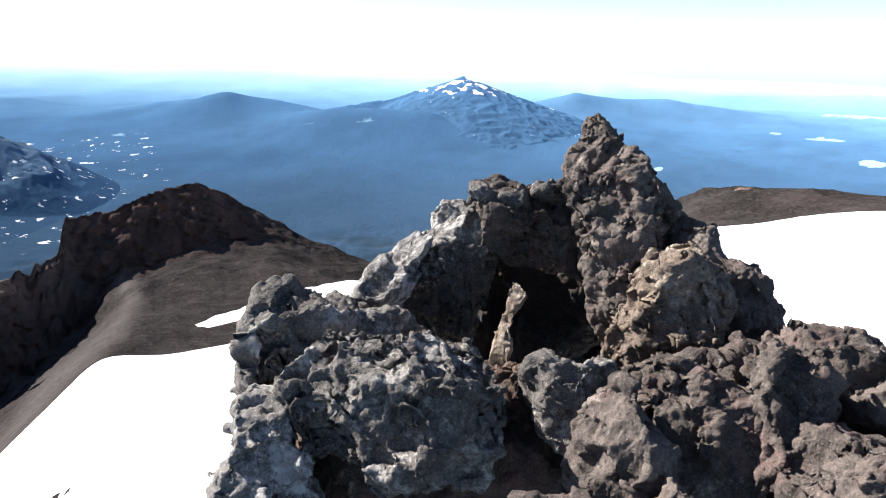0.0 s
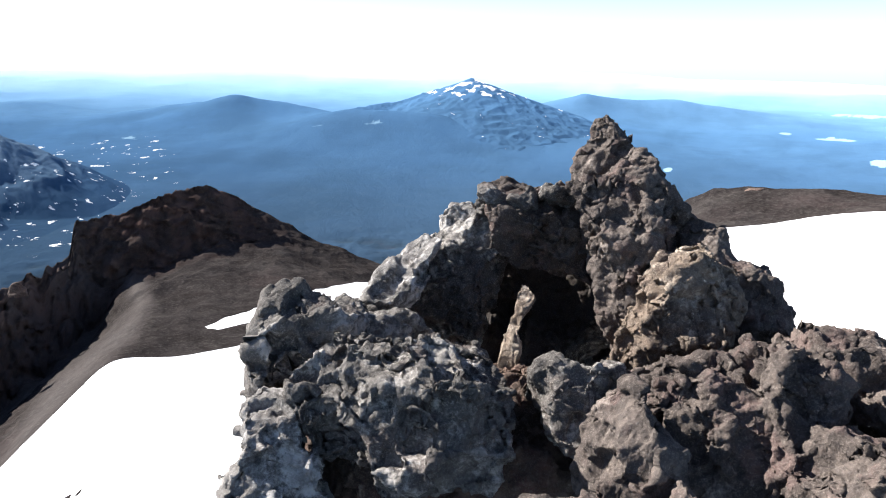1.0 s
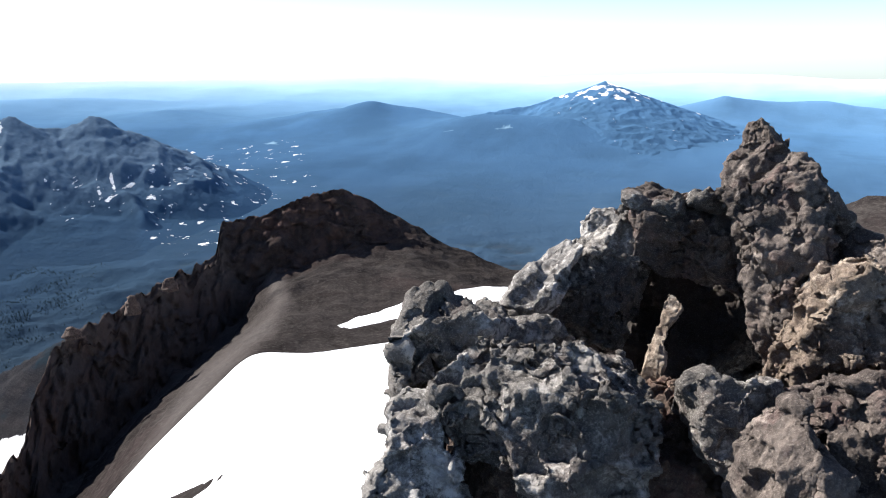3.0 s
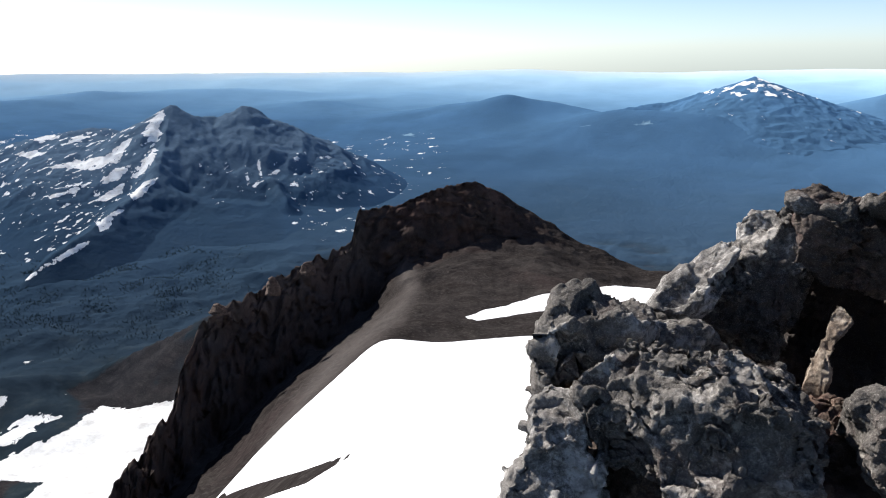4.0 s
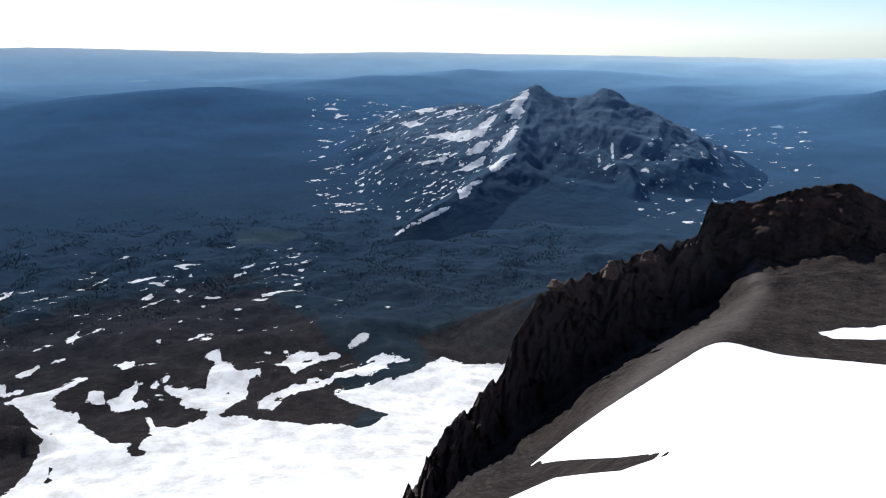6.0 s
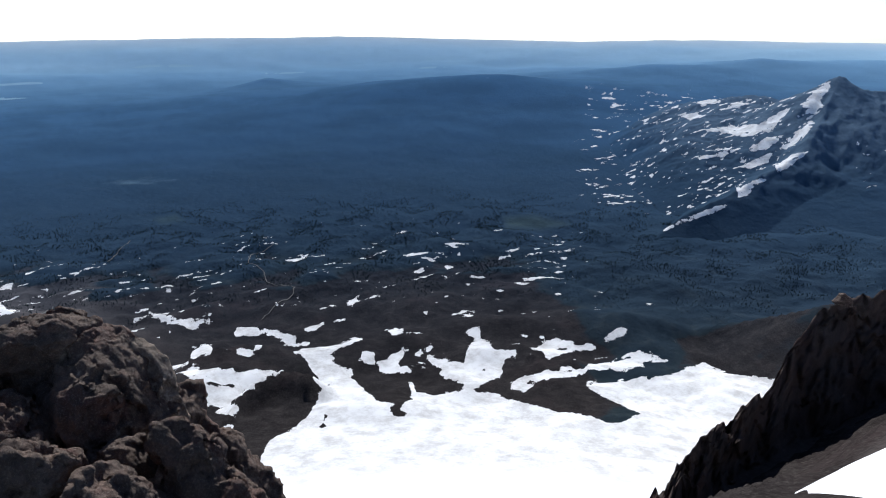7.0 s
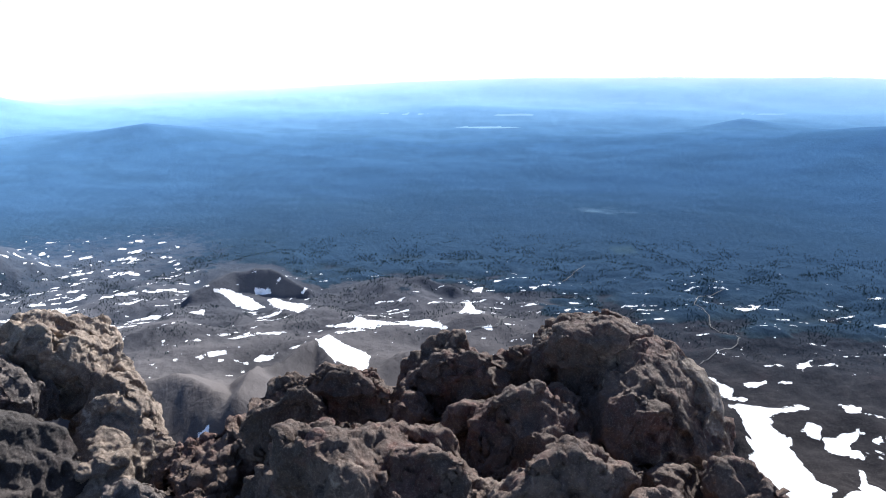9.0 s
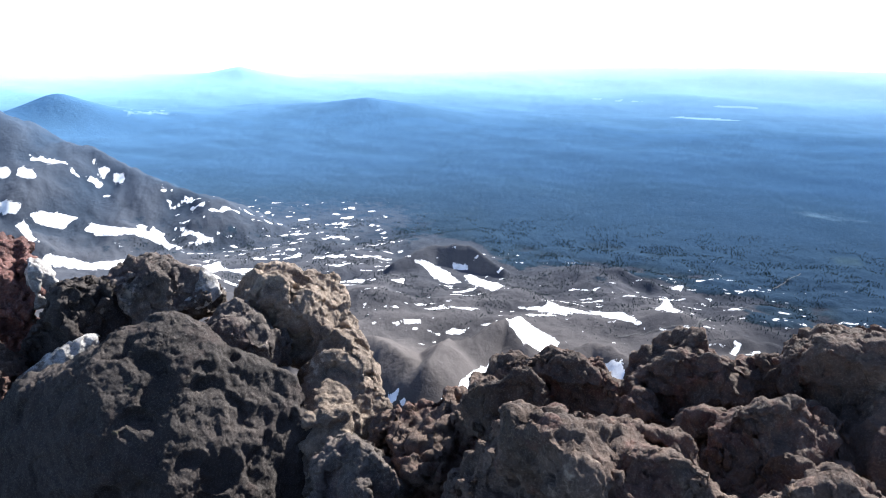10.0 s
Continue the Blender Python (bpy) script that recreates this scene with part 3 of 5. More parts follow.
# snow
snow = np.zeros(R2.shape)
big = np.clip(0.5 + (ES - EL) / 0.9, 0, 1) * (A2 < 46) * step(R2 + 0.5 * np.sin(A2 * 0.5), 2.3, 2.9)
big = np.minimum(big, 1 - inside(A2, EL, [(45, -31.6), (38, -30.1), (33, -29.4), (28.5, -28.4), (33, -30.3), (38, -31.2), (42.3, -33), (46, -34)], 0.6))
snow = np.where(is_near & (A2 < 150), np.maximum(snow, big), snow)
strip = inside(A2, EL, [(20.3, -19.3), (13.1, -17.3), (8.8, -16.7), (5.5, -16.8), (5.5, -17.6), (13.4, -18.6), (19.2, -19.55)], 0.5)
snow = np.where(is_near, np.maximum(snow, strip), snow)
glacier = inside(A2, EL, GLACIER, 0.5)
stretch = np.stack([A2 * 0.6 * math.pi / 180 * np.maximum(R2, 300), R2, 0 * R2], -1).reshape(-1, 3)
patch_n = fbm(stretch * 0.020 + 9, 5, 0.55).reshape(R2.shape)
spot_n = fbm(stretch * 0.055 + 30, 4, 0.6).reshape(R2.shape)
thin = np.clip(-0.01 + 0.70 * spot_n + 0.42 * patch_n, 0, 0.8) * step(R2, 700, 800) * (1 - 0.75 * step(R2, 1000, 1300)) * (1 - step(R2, 1250, 1600)) * step(A2, 44, 60)
lee = np.clip(0.05 + 0.95 * spot_n + 0.30 * patch_n, 0, 0.9) * step(R2, 950, 1050) * (1 - step(R2, 1350, 1700)) * step(A2, 114, 120) * (1 - step(A2, 132, 137))
drifts = np.zeros(R2.shape)
for pts in DRIFTS_EAST + DRIFTS_RIM + DRIFTS_SMALL + DRIFTS_MORAINE + DRIFTS_CRAG + DRIFTS_BASIN + DRIFTS_NORTH + DRIFTS_NORTH_FOOT:
    drifts = np.maximum(drifts, inside(A2, EL, pts, 0.35))
snow = np.where(~is_near, np.maximum.reduce([glacier, thin, lee, drifts, snow]), snow)
fleck = fbm(stretch * (0.045, 0.075, 1) + 63, 4, 0.6).reshape(R2.shape)
zone = step(A2, 46, 52) * (1 - step(A2, 90, 96)) * step(EL, -26.2, -24.8) * (1 - step(EL, -22.2, -20.8))
snow = np.where(is_near, snow, np.clip(snow + 0.75 * fleck * zone, 0, 1))
for pts in BARE_ISLES:
    snow = np.where(is_near, snow, np.minimum(snow, 1 - inside(A2, EL, pts, 0.35)))
field = step(A2, 41, 45) * (1 - step(A2, 55, 59)) * step(R2, 1150, 1400) * (1 - step(R2, 2500, 3100))
field = np.maximum(field, 0.9 * step(A2, 19, 23) * (1 - step(A2, 32, 37)) * step(R2, 1150, 1350) * (1 - step(R2, 2300, 2700)))
far_n = fbm(stretch * (0.036, 0.024, 1) + 21, 4, 0.6).reshape(R2.shape)
snow = np.where(~is_near, np.maximum(snow, np.clip(0.10 + 0.05 * step(A2, 48, 52) + 0.74 * far_n, 0, 0.85) * field), snow)
# at 30 to 62 degrees forest reaches nearer, its dark doubling as slope shade
veg = step(R2 + 140 * step(A2, 46, 52) * (1 - step(A2, 88, 100)) + 160 * n_mid + 380 * step(A2, 30, 36) * (1 - step(A2, 52, 62)), 980, 1200) * ~is_near
north = np.where(is_near, 0, step(A2, 108, 120) * (1 - step(R2, 1300, 1900)))
veg = veg * (1 - 0.6 * north)
veg = np.where((base_z > base_height(R2) + 40) & (A2 > 125) & (R2 < 1900), 0, veg)
pale = np.where(is_near, 0.5 * inside(A2, EL, [(25.6, -14.6), (24.0, -15.6), (23.6, -17.2), (25.0, -19.4), (27, -20.7), (33.4, -26), (36, -27.6), (30.5, -21.4), (26.0, -18.6), (24.9, -17.4)], 1.2), 0)
pale = np.maximum(pale, inside(A2, EL, [(97.5, -10.4), (92, -9.8), (86, -9.7), (81, -10.6), (88, -10.6)], 1.0) * 0.6)
pale = np.maximum(pale, np.where(is_near, 0, 0.95 * step(A2, 84, 97) * step(R2, 450, 600) * (1 - step(R2, 1000, 1250)) * np.clip(0.85 + 0.7 * n_mid, 0.35, 1)))
pale = np.maximum(pale, np.where(is_near & (u > 0.86), 0.33, 0) * step(A2, 24, 29) * (1 - step(A2, 50, 56)) * np.clip(0.8 + 0.6 * spot_n, 0.2, 1))
crag_hill = inside(A2, EL, [(118.6, -15.9), (116, -13.8), (112.4, -13.8), (109.4, -15.8), (112, -16.8)], 1.0) * (R2 > 700)
pale = np.maximum(pale, np.maximum(0.95 * crag_hill, north * np.clip(0.85 + n_mid, 0.3, 1)))
veg = veg * (1 - crag_hill)
meadow = np.maximum(inside(A2, EL, [(62.2, -13.7), (60, -13.55), (57.4, -14.1), (59.5, -14.5), (62.0, -14.4)], 0.5), 0.8 * inside(A2, EL, [(87.4, -12.8), (86, -12.6), (85.6, -13), (87, -13.1)], 0.4))
lake = np.zeros(R2.shape)
for a0, a1, e0, th in [(-22.5, -29, -4.0, 0.10), (-22.6, -25.6, -5.55, 0.12), (-20.4, -21.6, -5.35, 0.07), (-26.2, -28, -6.9, 0.25), (-13.4, -14.1, -8.1, 0.18), (92, 97, -3.4, 0.07),
                       (76, 80, -3.2, 0.06), (83, 88, -2.6, 0.05), (100, 105, -3.3, 0.06), (66, 69, -3.0, 0.05), (94, 99, -4.3, 0.06), (62.5, 64, -3.7, 0.06)]:
    d = np.hypot((A2 - (a0 + a1) / 2) / abs(a1 - a0) * 2, (EL - e0 - 0.5 * th * spot_n) / th)
    lake = np.maximum(lake, np.clip((1.2 - d) / 0.6, 0, 1))
for a0, a1, e0, th in [(23.3, 24.8, -6.03, 0.12), (16.8, 18.3, -8.13, 0.14), (6.2, 8.2, -5.2, 0.18), (10.6, 12.6, -5.45, 0.08), (6.6, 7.3, -9.88, 0.09), (132.5, 138.5, -4.84, 0.22), (31.5, 35, -12.0, 0.25)]:
    d = np.hypot((A2 - (a0 + a1) / 2) / abs(a1 - a0) * 2, (EL - e0 - 1.5 * th * spot_n) / th)
    lake = np.maximum(lake, 0.5 * np.clip((1.4 - d) / 0.9, 0, 1))
lake = np.maximum(lake, 0.38 * inside(A2, EL, [(97.5, -10.4), (92, -9.8), (86, -9.7), (81, -10.6), (88, -10.6)], 0.8))
pale = np.maximum(pale, inside(A2, EL, SILT, 0.3))
# crags of the cliffs stand out towards the eye and fall back
bluff = step(u, RHO - 0.05, RHO) * (1 - step(u, 1.0, 1.03)) * step(A2, 12, 20) * (1 - step(A2, 56, 60)) * is_near
lumps = fbm(solid * 0.05 + 3, 5, 0.6, True).reshape(R2.shape)
out_by = 1 + bluff * (5.0 * (lumps - 0.6) + 2.5 * fbm(solid * 0.21, 3, 0.6).reshape(R2.shape)) / R2
verts = xyz(A2, R2 * out_by, Z * out_by).reshape(-1, 3)
faces = grid_faces(len(row0), len(AZ), True)[:, ::-1]
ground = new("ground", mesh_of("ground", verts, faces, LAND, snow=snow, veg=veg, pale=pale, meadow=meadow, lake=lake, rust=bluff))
tagged(ground, "dark volcanic scree, snowfields, glacier and forested plain tinted blue for haze below the summit", "ground", kind="structure")


# ---- woods at the foot of the mountain ----
def wood_material():
    m = Nodes("conifer")
    p = m.where()
    c = m.stops(m.noise(p, 0.02, 4), (0.3, (0.026, 0.043, 0.052)), (0.7, (0.042, 0.062, 0.068)))
    return m.done(m.mix(m.ramp(m.noise(p, 1.2, 3), 0.4, 0.7, 0.0, 0.5), c, (0.048, 0.068, 0.064)), 0.95, 0.05)


def woods(count):
    """Small conifers in clumps where the scree gives way to forest."""
    dice = np.random.default_rng(41)
    clump = fbm(flat * 0.02 + 50, 4, 0.6).reshape(R2.shape)
    want = step(R2, 780, 980) * (1 - step(R2, 1150, 1450)) * (1 - is_near) * step(A2, 34, 42) * (1 - step(A2, 134, 140)) * (A2 < 149)
    want = want * np.clip(0.2 + 1.3 * clump, 0, 1) * (snow < 0.35) * (meadow < 0.2) * (base_z < base_height(R2) + 14) * (crag_hill < 0.2)
    want[:-1] *= R2[:-1] * (R2[1:] - R2[:-1])
    want[-1] = 0
    cell = dice.choice(want.size, count, p=(want / want.sum()).ravel())
    i, j = np.unravel_index(cell, want.shape)
    fu, fv = dice.random((2, count, 1))
    g = verts.reshape(*R2.shape, 3)
    at = (g[i, j] * (1 - fu) + g[i + 1, j] * fu) * (1 - fv) + (g[i, j + 1] * (1 - fu) + g[i + 1, j + 1] * fu) * fv
    tall = dice.uniform(1.0, 2.8, count) * (0.75 + 0.25 * np.clip(R2[i, j] / 1000, 0.8, 1.6))
    sides = 5
    th = np.arange(sides) / sides * 2 * math.pi + dice.random((count, 1)) * 6
    reach = tall[:, None] * dice.uniform(0.16, 0.30, (count, sides))
    foot = np.stack([np.cos(th) * reach, np.sin(th) * reach, np.broadcast_to(-0.4 + 0 * th, th.shape)], -1) + at[:, None]
    top = at[:, None] + np.stack([dice.normal(0, 0.1, count), dice.normal(0, 0.1, count), tall], -1)[:, None]
    v = np.concatenate([foot, top], 1).reshape(-1, 3)
    k = np.arange(sides)
    f = np.stack([k, (k + 1) % sides, np.full(sides, sides)], -1)[None] + (np.arange(count) * (sides + 1))[:, None, None]
    return tagged(new("conifer_forest", mesh_of("conifer_forest", v, f.reshape(-1, 3), wood_material(), smooth=False)),
                  "dark clumped conifers thinning out on the scree below the glacier", "forest", kind="stuff")


woods(30000)

# ---- towers on the near ridge ----
def rock_tower(foot, wide, tall, seed):
    """A stub of lava standing on the crest."""
    rows, cols = 26, 28
    h, th = np.meshgrid(np.linspace(0, 1, rows), np.arange(cols) / cols * 2 * math.pi, indexing="ij")
    rad = wide * (1.25 - 0.75 * h ** 1.3) * np.sqrt(np.clip(1.02 - h ** 6, 0.0, 1))
    p = np.stack([rad * np.cos(th), 0.8 * rad * np.sin(th), tall * h - 0.3 * tall], -1).reshape(-1, 3)
    d = 0.28 * wide * fbm(p * 0.8 / wide + seed, 4, 0.6, True) - 0.2 * wide
    out = np.stack([np.cos(th), np.sin(th), 0 * th], -1).reshape(-1, 3)
    p = p + out * (d * (h.ravel() < 0.99))[:, None] + foot
    ob = new("rock_tower", mesh_of("rock_tower", p, grid_faces(rows, cols, True), ROCK["dark"]))
    return tagged(ob, "dark weathered lava stub standing on the ridge crest", "rock", "towers on the near ridge")


for seed, (foot, wide, tall) in enumerate([((-154.5, 225.2, -80.1), 2.0, 6.6), ((-161.5, 260.5, -83.3), 2.4, 5.0), ((104.7, 293.6, -50.5), 5.5, 3.6), ((-155.2, 195.4, -78.6), 2.2, 3.4)]):
    rock_tower(foot, wide, tall, 7.0 * seed)

# ---- mountains of the plain ----
def mountain(name, a0, a1, r0, r1, height, snow_of, label, steps, veg_of, bare):
    az, r = np.meshgrid(np.linspace(a0, a1, steps[0]), np.linspace(r0, r1, steps[1]))
    z = height(az, r)
    under = base_height(r) - 14
    z = np.maximum(z, under)
    e = np.degrees(np.arctan2(z, r))
    zero = np.zeros(r.shape)
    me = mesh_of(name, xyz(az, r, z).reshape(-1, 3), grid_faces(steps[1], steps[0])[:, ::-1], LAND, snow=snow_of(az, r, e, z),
                 veg=veg_of(az, r, e, z), hazy_stone=step(z - base_height(r), 20, 110) * bare, pale=zero, meadow=zero, lake=zero)
    return tagged(new(name, me), label, "mountain")


def n3(az, r, scale, octaves, ridged=False, lift=0.0):
    return fbm(xyz(az, r, 0 * r).reshape(-1, 3) * scale + lift, octaves, 0.5, ridged).reshape(r.shape)


def twin_height(az, r):
    shelf = [(56, -9.4, 1950), (52.5, -6.6, 1950), (48.8, -5.1, 1950), (45.6, -4.85, 1900), (43.6, -5.7, 1800)]
    crest = [(45.0, -5.0, 1860), (43.6, -5.75, 1800), (42, -4.5, 1760), (40.43, -3.6, 1740), (39.2, -4.1, 1740), (37.25, -4.6, 1750),
             (36.6, -4.05, 1760), (35.67, -3.66, 1760), (34, -4.4, 1770), (31.6, -6.2, 1760)]
    spur = [(40.43, -3.7, 1740), (41.7, -8.3, 1480), (44.8, -10.5, 1330), (48.1, -12.5, 1200), (51.2, -14.0, 1120)]
    z = np.maximum(ridge_line(az, r, crest, 0.5), ridge_line(az, r, spur, 0.5))
    z = np.maximum(z, ridge_line(az, r, shelf, 0.2))
    z = np.maximum(z, ridge_line(az, r, [(35.67, -3.8, 1760), (34.5, -8, 1560), (33, -10.5, 1420)], 0.6))
    z = np.maximum(z, ridge_line(az, r, [(31.6, -6.3, 1760), (29.5, -8.0, 1730), (27, -9.2, 1700)], 0.33)) - 75 * step(az, 48.5, 58)
    lift = step(z - base_height(r), 0, 60)
    return z + lift * (8 * (n3(az, r, 0.009, 5, True) - 0.9) + 2 * n3(az, r, 0.03, 3)) - 3 * (1 - lift)


def twin_snow(az, r, e, z):
    q = np.stack([az * 1.5, (e + az * 0.36) * 6.0, 0 * r], -1).reshape(-1, 3)
    streak = fbm(q, 3, 0.55).reshape(r.shape)
    edge = np.interp(-e, [3.7, 8.3, 10.5, 12.5, 14.0], [40.43, 41.7, 44.8, 48.1, 51.2])
    side = step(az - edge, 0.0, 0.5)
    s = np.clip(0.10 + 0.85 * streak + 0.25 * n3(az, r, 0.005, 3, lift=3.0), 0, 0.9) * side * (1 - step(az, 53, 57))
    for pts in TWIN_SNOW + TWIN_STREAKS:
        s = np.maximum(s, inside(az, e, pts, 0.3) * np.clip(0.95 + 0.7 * streak, 0.3, 1))
    foot = np.clip(0.02 + 0.72 * n3(az, r, 0.05, 3, lift=21.0), 0, 0.7) * (e < -7.0) * (az < 33)
    return np.maximum.reduce([s, foot, np.clip(-0.08 + 0.8 * streak, 0, 0.8) * (e < -7.5) * (e > -10.5) * (az < 39) * (az > 31)])


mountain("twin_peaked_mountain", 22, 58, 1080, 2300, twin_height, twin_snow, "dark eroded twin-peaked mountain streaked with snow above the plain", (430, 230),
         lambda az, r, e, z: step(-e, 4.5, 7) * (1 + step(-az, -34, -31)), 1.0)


def cone_height(az, r):
    d = np.hypot((az - 0.3) * math.pi / 180 * 2700, (r - 2700) * 0.8)
    z = math.tan(radians(-2.0)) * 2700 - 0.40 * d + 0.00011 * d * np.minimum(d, 900)
    skew = np.maximum(ridge_line(az, r, [(2.7, -2.8, 2700), (5.1, -3.6, 2683), (10.5, -4.5, 2660)], 0.4), z)
    return skew + 4 * (n3(az, r, 0.016, 5, True) - 0.6) * step(d, 15, 100)


def cone_snow(az, r, e, z):
    s = 0.33 + 1.0 * n3(az * 1.4, r * 0.45, 0.05, 4, lift=7.0) - step(-e, 2.9, 3.75) * 0.75
    return np.clip(s, 0, 1)


mountain("snow_capped_cone", -13, 15, 1650, 3500, cone_height, cone_snow, "distant volcanic cone with broken snow streaks on its top", (300, 260),
         lambda az, r, e, z: step(-e, 3.2, 3.8), 0.0)


# ---- streams ----
def ground_height(x, y):
    """Height of the land sheet at a place far from the summit."""
    az, r = math.degrees(math.atan2(-x, y)), math.hypot(x, y)
    j = int(np.argmin(np.abs(AZ - az)))
    return float(np.interp(r, R2[:, j], Z[:, j]))


def stream(pts, width, label):
    centre = []
    for a, e in pts:
        j = int(np.argmin(np.abs(AZ - a)))
        k = int(np.argmin(np.abs(EL[:, j] - e) + 90 * (R2[:, j] < 560)))
        centre.append((-math.sin(radians(a)) * R2[k, j], math.cos(radians(a)) * R2[k, j]))
    c = np.array(centre)
    t = np.linspace(0, len(c) - 1, 12 * len(c))
    c = np.stack([np.interp(t, np.arange(len(c)), c[:, q]) for q in (0, 1)], 1)
    c += 2.2 * np.stack([perlin(np.stack([t * 1.7, 0 * t + 5 + q, 0 * t], 1)) for q in (0, 1)], 1)
    d = np.gradient(c, axis=0)
    side = np.stack([-d[:, 1], d[:, 0]], 1) / np.linalg.norm(d, axis=1)[:, None]
    w = width * (0.7 + 0.5 * np.abs(perlin(np.stack([t * 2.1, 0 * t + 9, 0 * t], 1))))
    rows = []
    for off in (-1, 0, 1):
        q = c + side * (w * off)[:, None]
        z = [ground_height(*u) + EYE + 1.1 + (0.25 if off == 0 else 0) for u in q]
        rows.append(np.column_stack([q, z]))
    v = np.stack(rows, 1).reshape(-1, 3)
    return tagged(new("stream", mesh_of("stream", v, grid_faces(len(c), 3), WATER)), label, "stream", kind="structure")


water = Nodes("meltwater")
wp = water.where()
WATER = water.done(water.mix(water.noise(wp, 0.2, 4), (0.085, 0.088, 0.09), (0.14, 0.145, 0.145)), 0.9, 0.05)
for pts in ([(79.4, -15.27), (81.1, -15.90), (81.3, -16.39), (80.2, -17.17), (80.1, -17.89), (78.1, -18.36), (78.2, -18.93), (80.1, -19.98), (80.7, -20.41)],
            [(94.6, -17.82), (95.6, -18.66), (98.0, -19.15), (99.5, -19.61), (101.2, -20.10)],
            [(89.2, -14.11), (90.2, -14.96), (90.8, -15.39)]):
    stream(pts, 0.8, "pale silty meltwater stream winding across the dark plain")


# ---- the summit rocks ----
def sphere(level):
    bm = bmesh.new()
    bmesh.ops.create_icosphere(bm, subdivisions=level, radius=1)
    v = np.array([q.co[:] for q in bm.verts])
    f = np.array([[q.index for q in face.verts] for face in bm.faces])
    bm.free()
    return v, f


KNOBS = {"grey": 0.15, "brown": 0.32, "pale": 0.1, "tan": 0.3, "dark": 0.42, "shade_black": 0.2, "red": 0.5}
SPHERES = {5: sphere(5)}


def normals(v, f):
    n = np.cross(v[f[:, 2]] - v[f[:, 0]], v[f[:, -1]] - v[f[:, 1]] if f.shape[1] == 4 else v[f[:, 1]] - v[f[:, 0]])
    n = n if f.shape[1] == 4 else -n
    out = np.zeros_like(v)
    for k in range(f.shape[1]):
        for c in range(3):
            out[:, c] += np.bincount(f[:, k], n[:, c], len(v))
    return out / (np.linalg.norm(out, axis=1)[:, None] + 1e-12)


def outline_radius(theta, outline):
    """Distance from the middle to a star-shaped outline, in each direction."""
    q = np.array(outline + outline[:1]) * 1.09
    a = np.unwrap(np.arctan2(q[:, 1], q[:, 0]))
    if a[-1] < a[0]:
        q, a = q[::-1], a[::-1]
    best = np.zeros(len(theta))
    dx, dy = np.cos(theta), np.sin(theta)
    for (x0, y0), (x1, y1) in zip(q, q[1:]):
        ex, ey = x1 - x0, y1 - y0
        den = dx * ey - dy * ex
        den = np.where(np.abs(den) < 1e-9, 1e-9, den)
        s = (x0 * ey - y0 * ex) / den
        t = (x0 * dy - y0 * dx) / den
        best = np.where((s > 0) & (t >= -1e-3) & (t <= 1.001), np.maximum(best, s), best)
    return np.where(best > 0, best, np.hypot(q[:, 0], q[:, 1]).mean())


def facets(p):
    """Broken planes: a tilt of its own for each cell, and the distance to the cell's edge."""
    i = np.floor(p).astype(np.int64)
    f = p - i
    d1 = np.full(len(p), 9.0)
    d2, tilt = d1.copy(), np.zeros(len(p))
    for dx in (-1, 0, 1):
        for dy in (-1, 0, 1):
            for dz in (-1, 0, 1):
                h = PERM[PERM[PERM[(i[:, 0] + dx) & 255] + ((i[:, 1] + dy) & 255)] + ((i[:, 2] + dz) & 255)]
                q = SPOT[h] + (dx, dy, dz) - f
                d = (q * q).sum(1)
                new_best = d < d1
                d2 = np.where(new_best, d1, np.minimum(d2, d))
                tilt = np.where(new_best, (q * GRAD[h]).sum(1) + 0.2 * (h % 7 - 3) / 7, tilt)
                d1 = np.where(new_best, d, d1)
    return tilt, np.sqrt(d2) - np.sqrt(d1)


def slabs(p, n, rough):
    """The large broken planes of a boulder."""
    w = p + 0.06 * np.stack([perlin(p * 4.1 + k) for k in (3.3, 7.7, 11.1)], 1)
    f1, e1 = facets(w * 3.1)
    f2, _ = facets(w * 6.4 + 3)
    d = 0.03 * fbm(p * 2.2 + 4, 3) + 0.055 * f1 + 0.028 * f2 - 0.016 * (1 - step(e1, 0, 0.07)) + 0.006
    return p + n * (d * rough)[:, None]


def chisel(p, f, dice, cuts, rough):
    """Knock flat chips off the skin."""
    n = normals(p, f)
    depth = np.zeros(len(p))
    for k in range(cuts):
        i = dice.integers(len(p))
        q = n[i] + dice.normal(size=3) * 0.22
        q /= np.linalg.norm(q)
        reach = dice.uniform(0.05, 0.19) * rough
        near = np.nonzero(np.abs(p - p[i]).max(1) < reach)[0]
        away = p[near] - p[i]
        over = (away @ q + dice.uniform(0.02, 0.16) * reach) * (1 - step(np.linalg.norm(away, axis=1), 0.75 * reach, reach))
        depth[near] = np.maximum(depth[near], over)
    return p - n * np.minimum(depth, 0.055)[:, None]


def crust(p, n, rough, knobs):
    """Weathered skin: chips, grit and pits, with rounded knobs where the lava is slaggy."""
    w = p + 0.035 * np.stack([perlin(p * 5.3 + k) for k in (3.3, 7.7, 11.1)], 1)
    f4, e4 = facets(w * 24.0 + 5)
    f5, e5 = facets(w * 10.0 + 21)
    d = 0.013 * f5 - 0.004 * (1 - step(e5, 0, 0.09)) + 0.007 * f4 - 0.003 * (1 - step(e4, 0, 0.1)) + 0.012 * fbm(w * 8.5, 5, 0.62)
    d = d - 0.009 * step(perlin(w * 13.0 + 40), 0.28, 0.6) - 0.006 * step(perlin(w * 27.0 + 60), 0.25, 0.5)
    if knobs:
        d = d + knobs * (0.045 * np.abs(perlin(w * 8.0 + 9)) + 0.050 * np.abs(perlin(w * 15.0 + 2)) + 0.028 * np.abs(perlin(w * 31.0)) - 0.022)
    return p + n * (d * rough)[:, None]


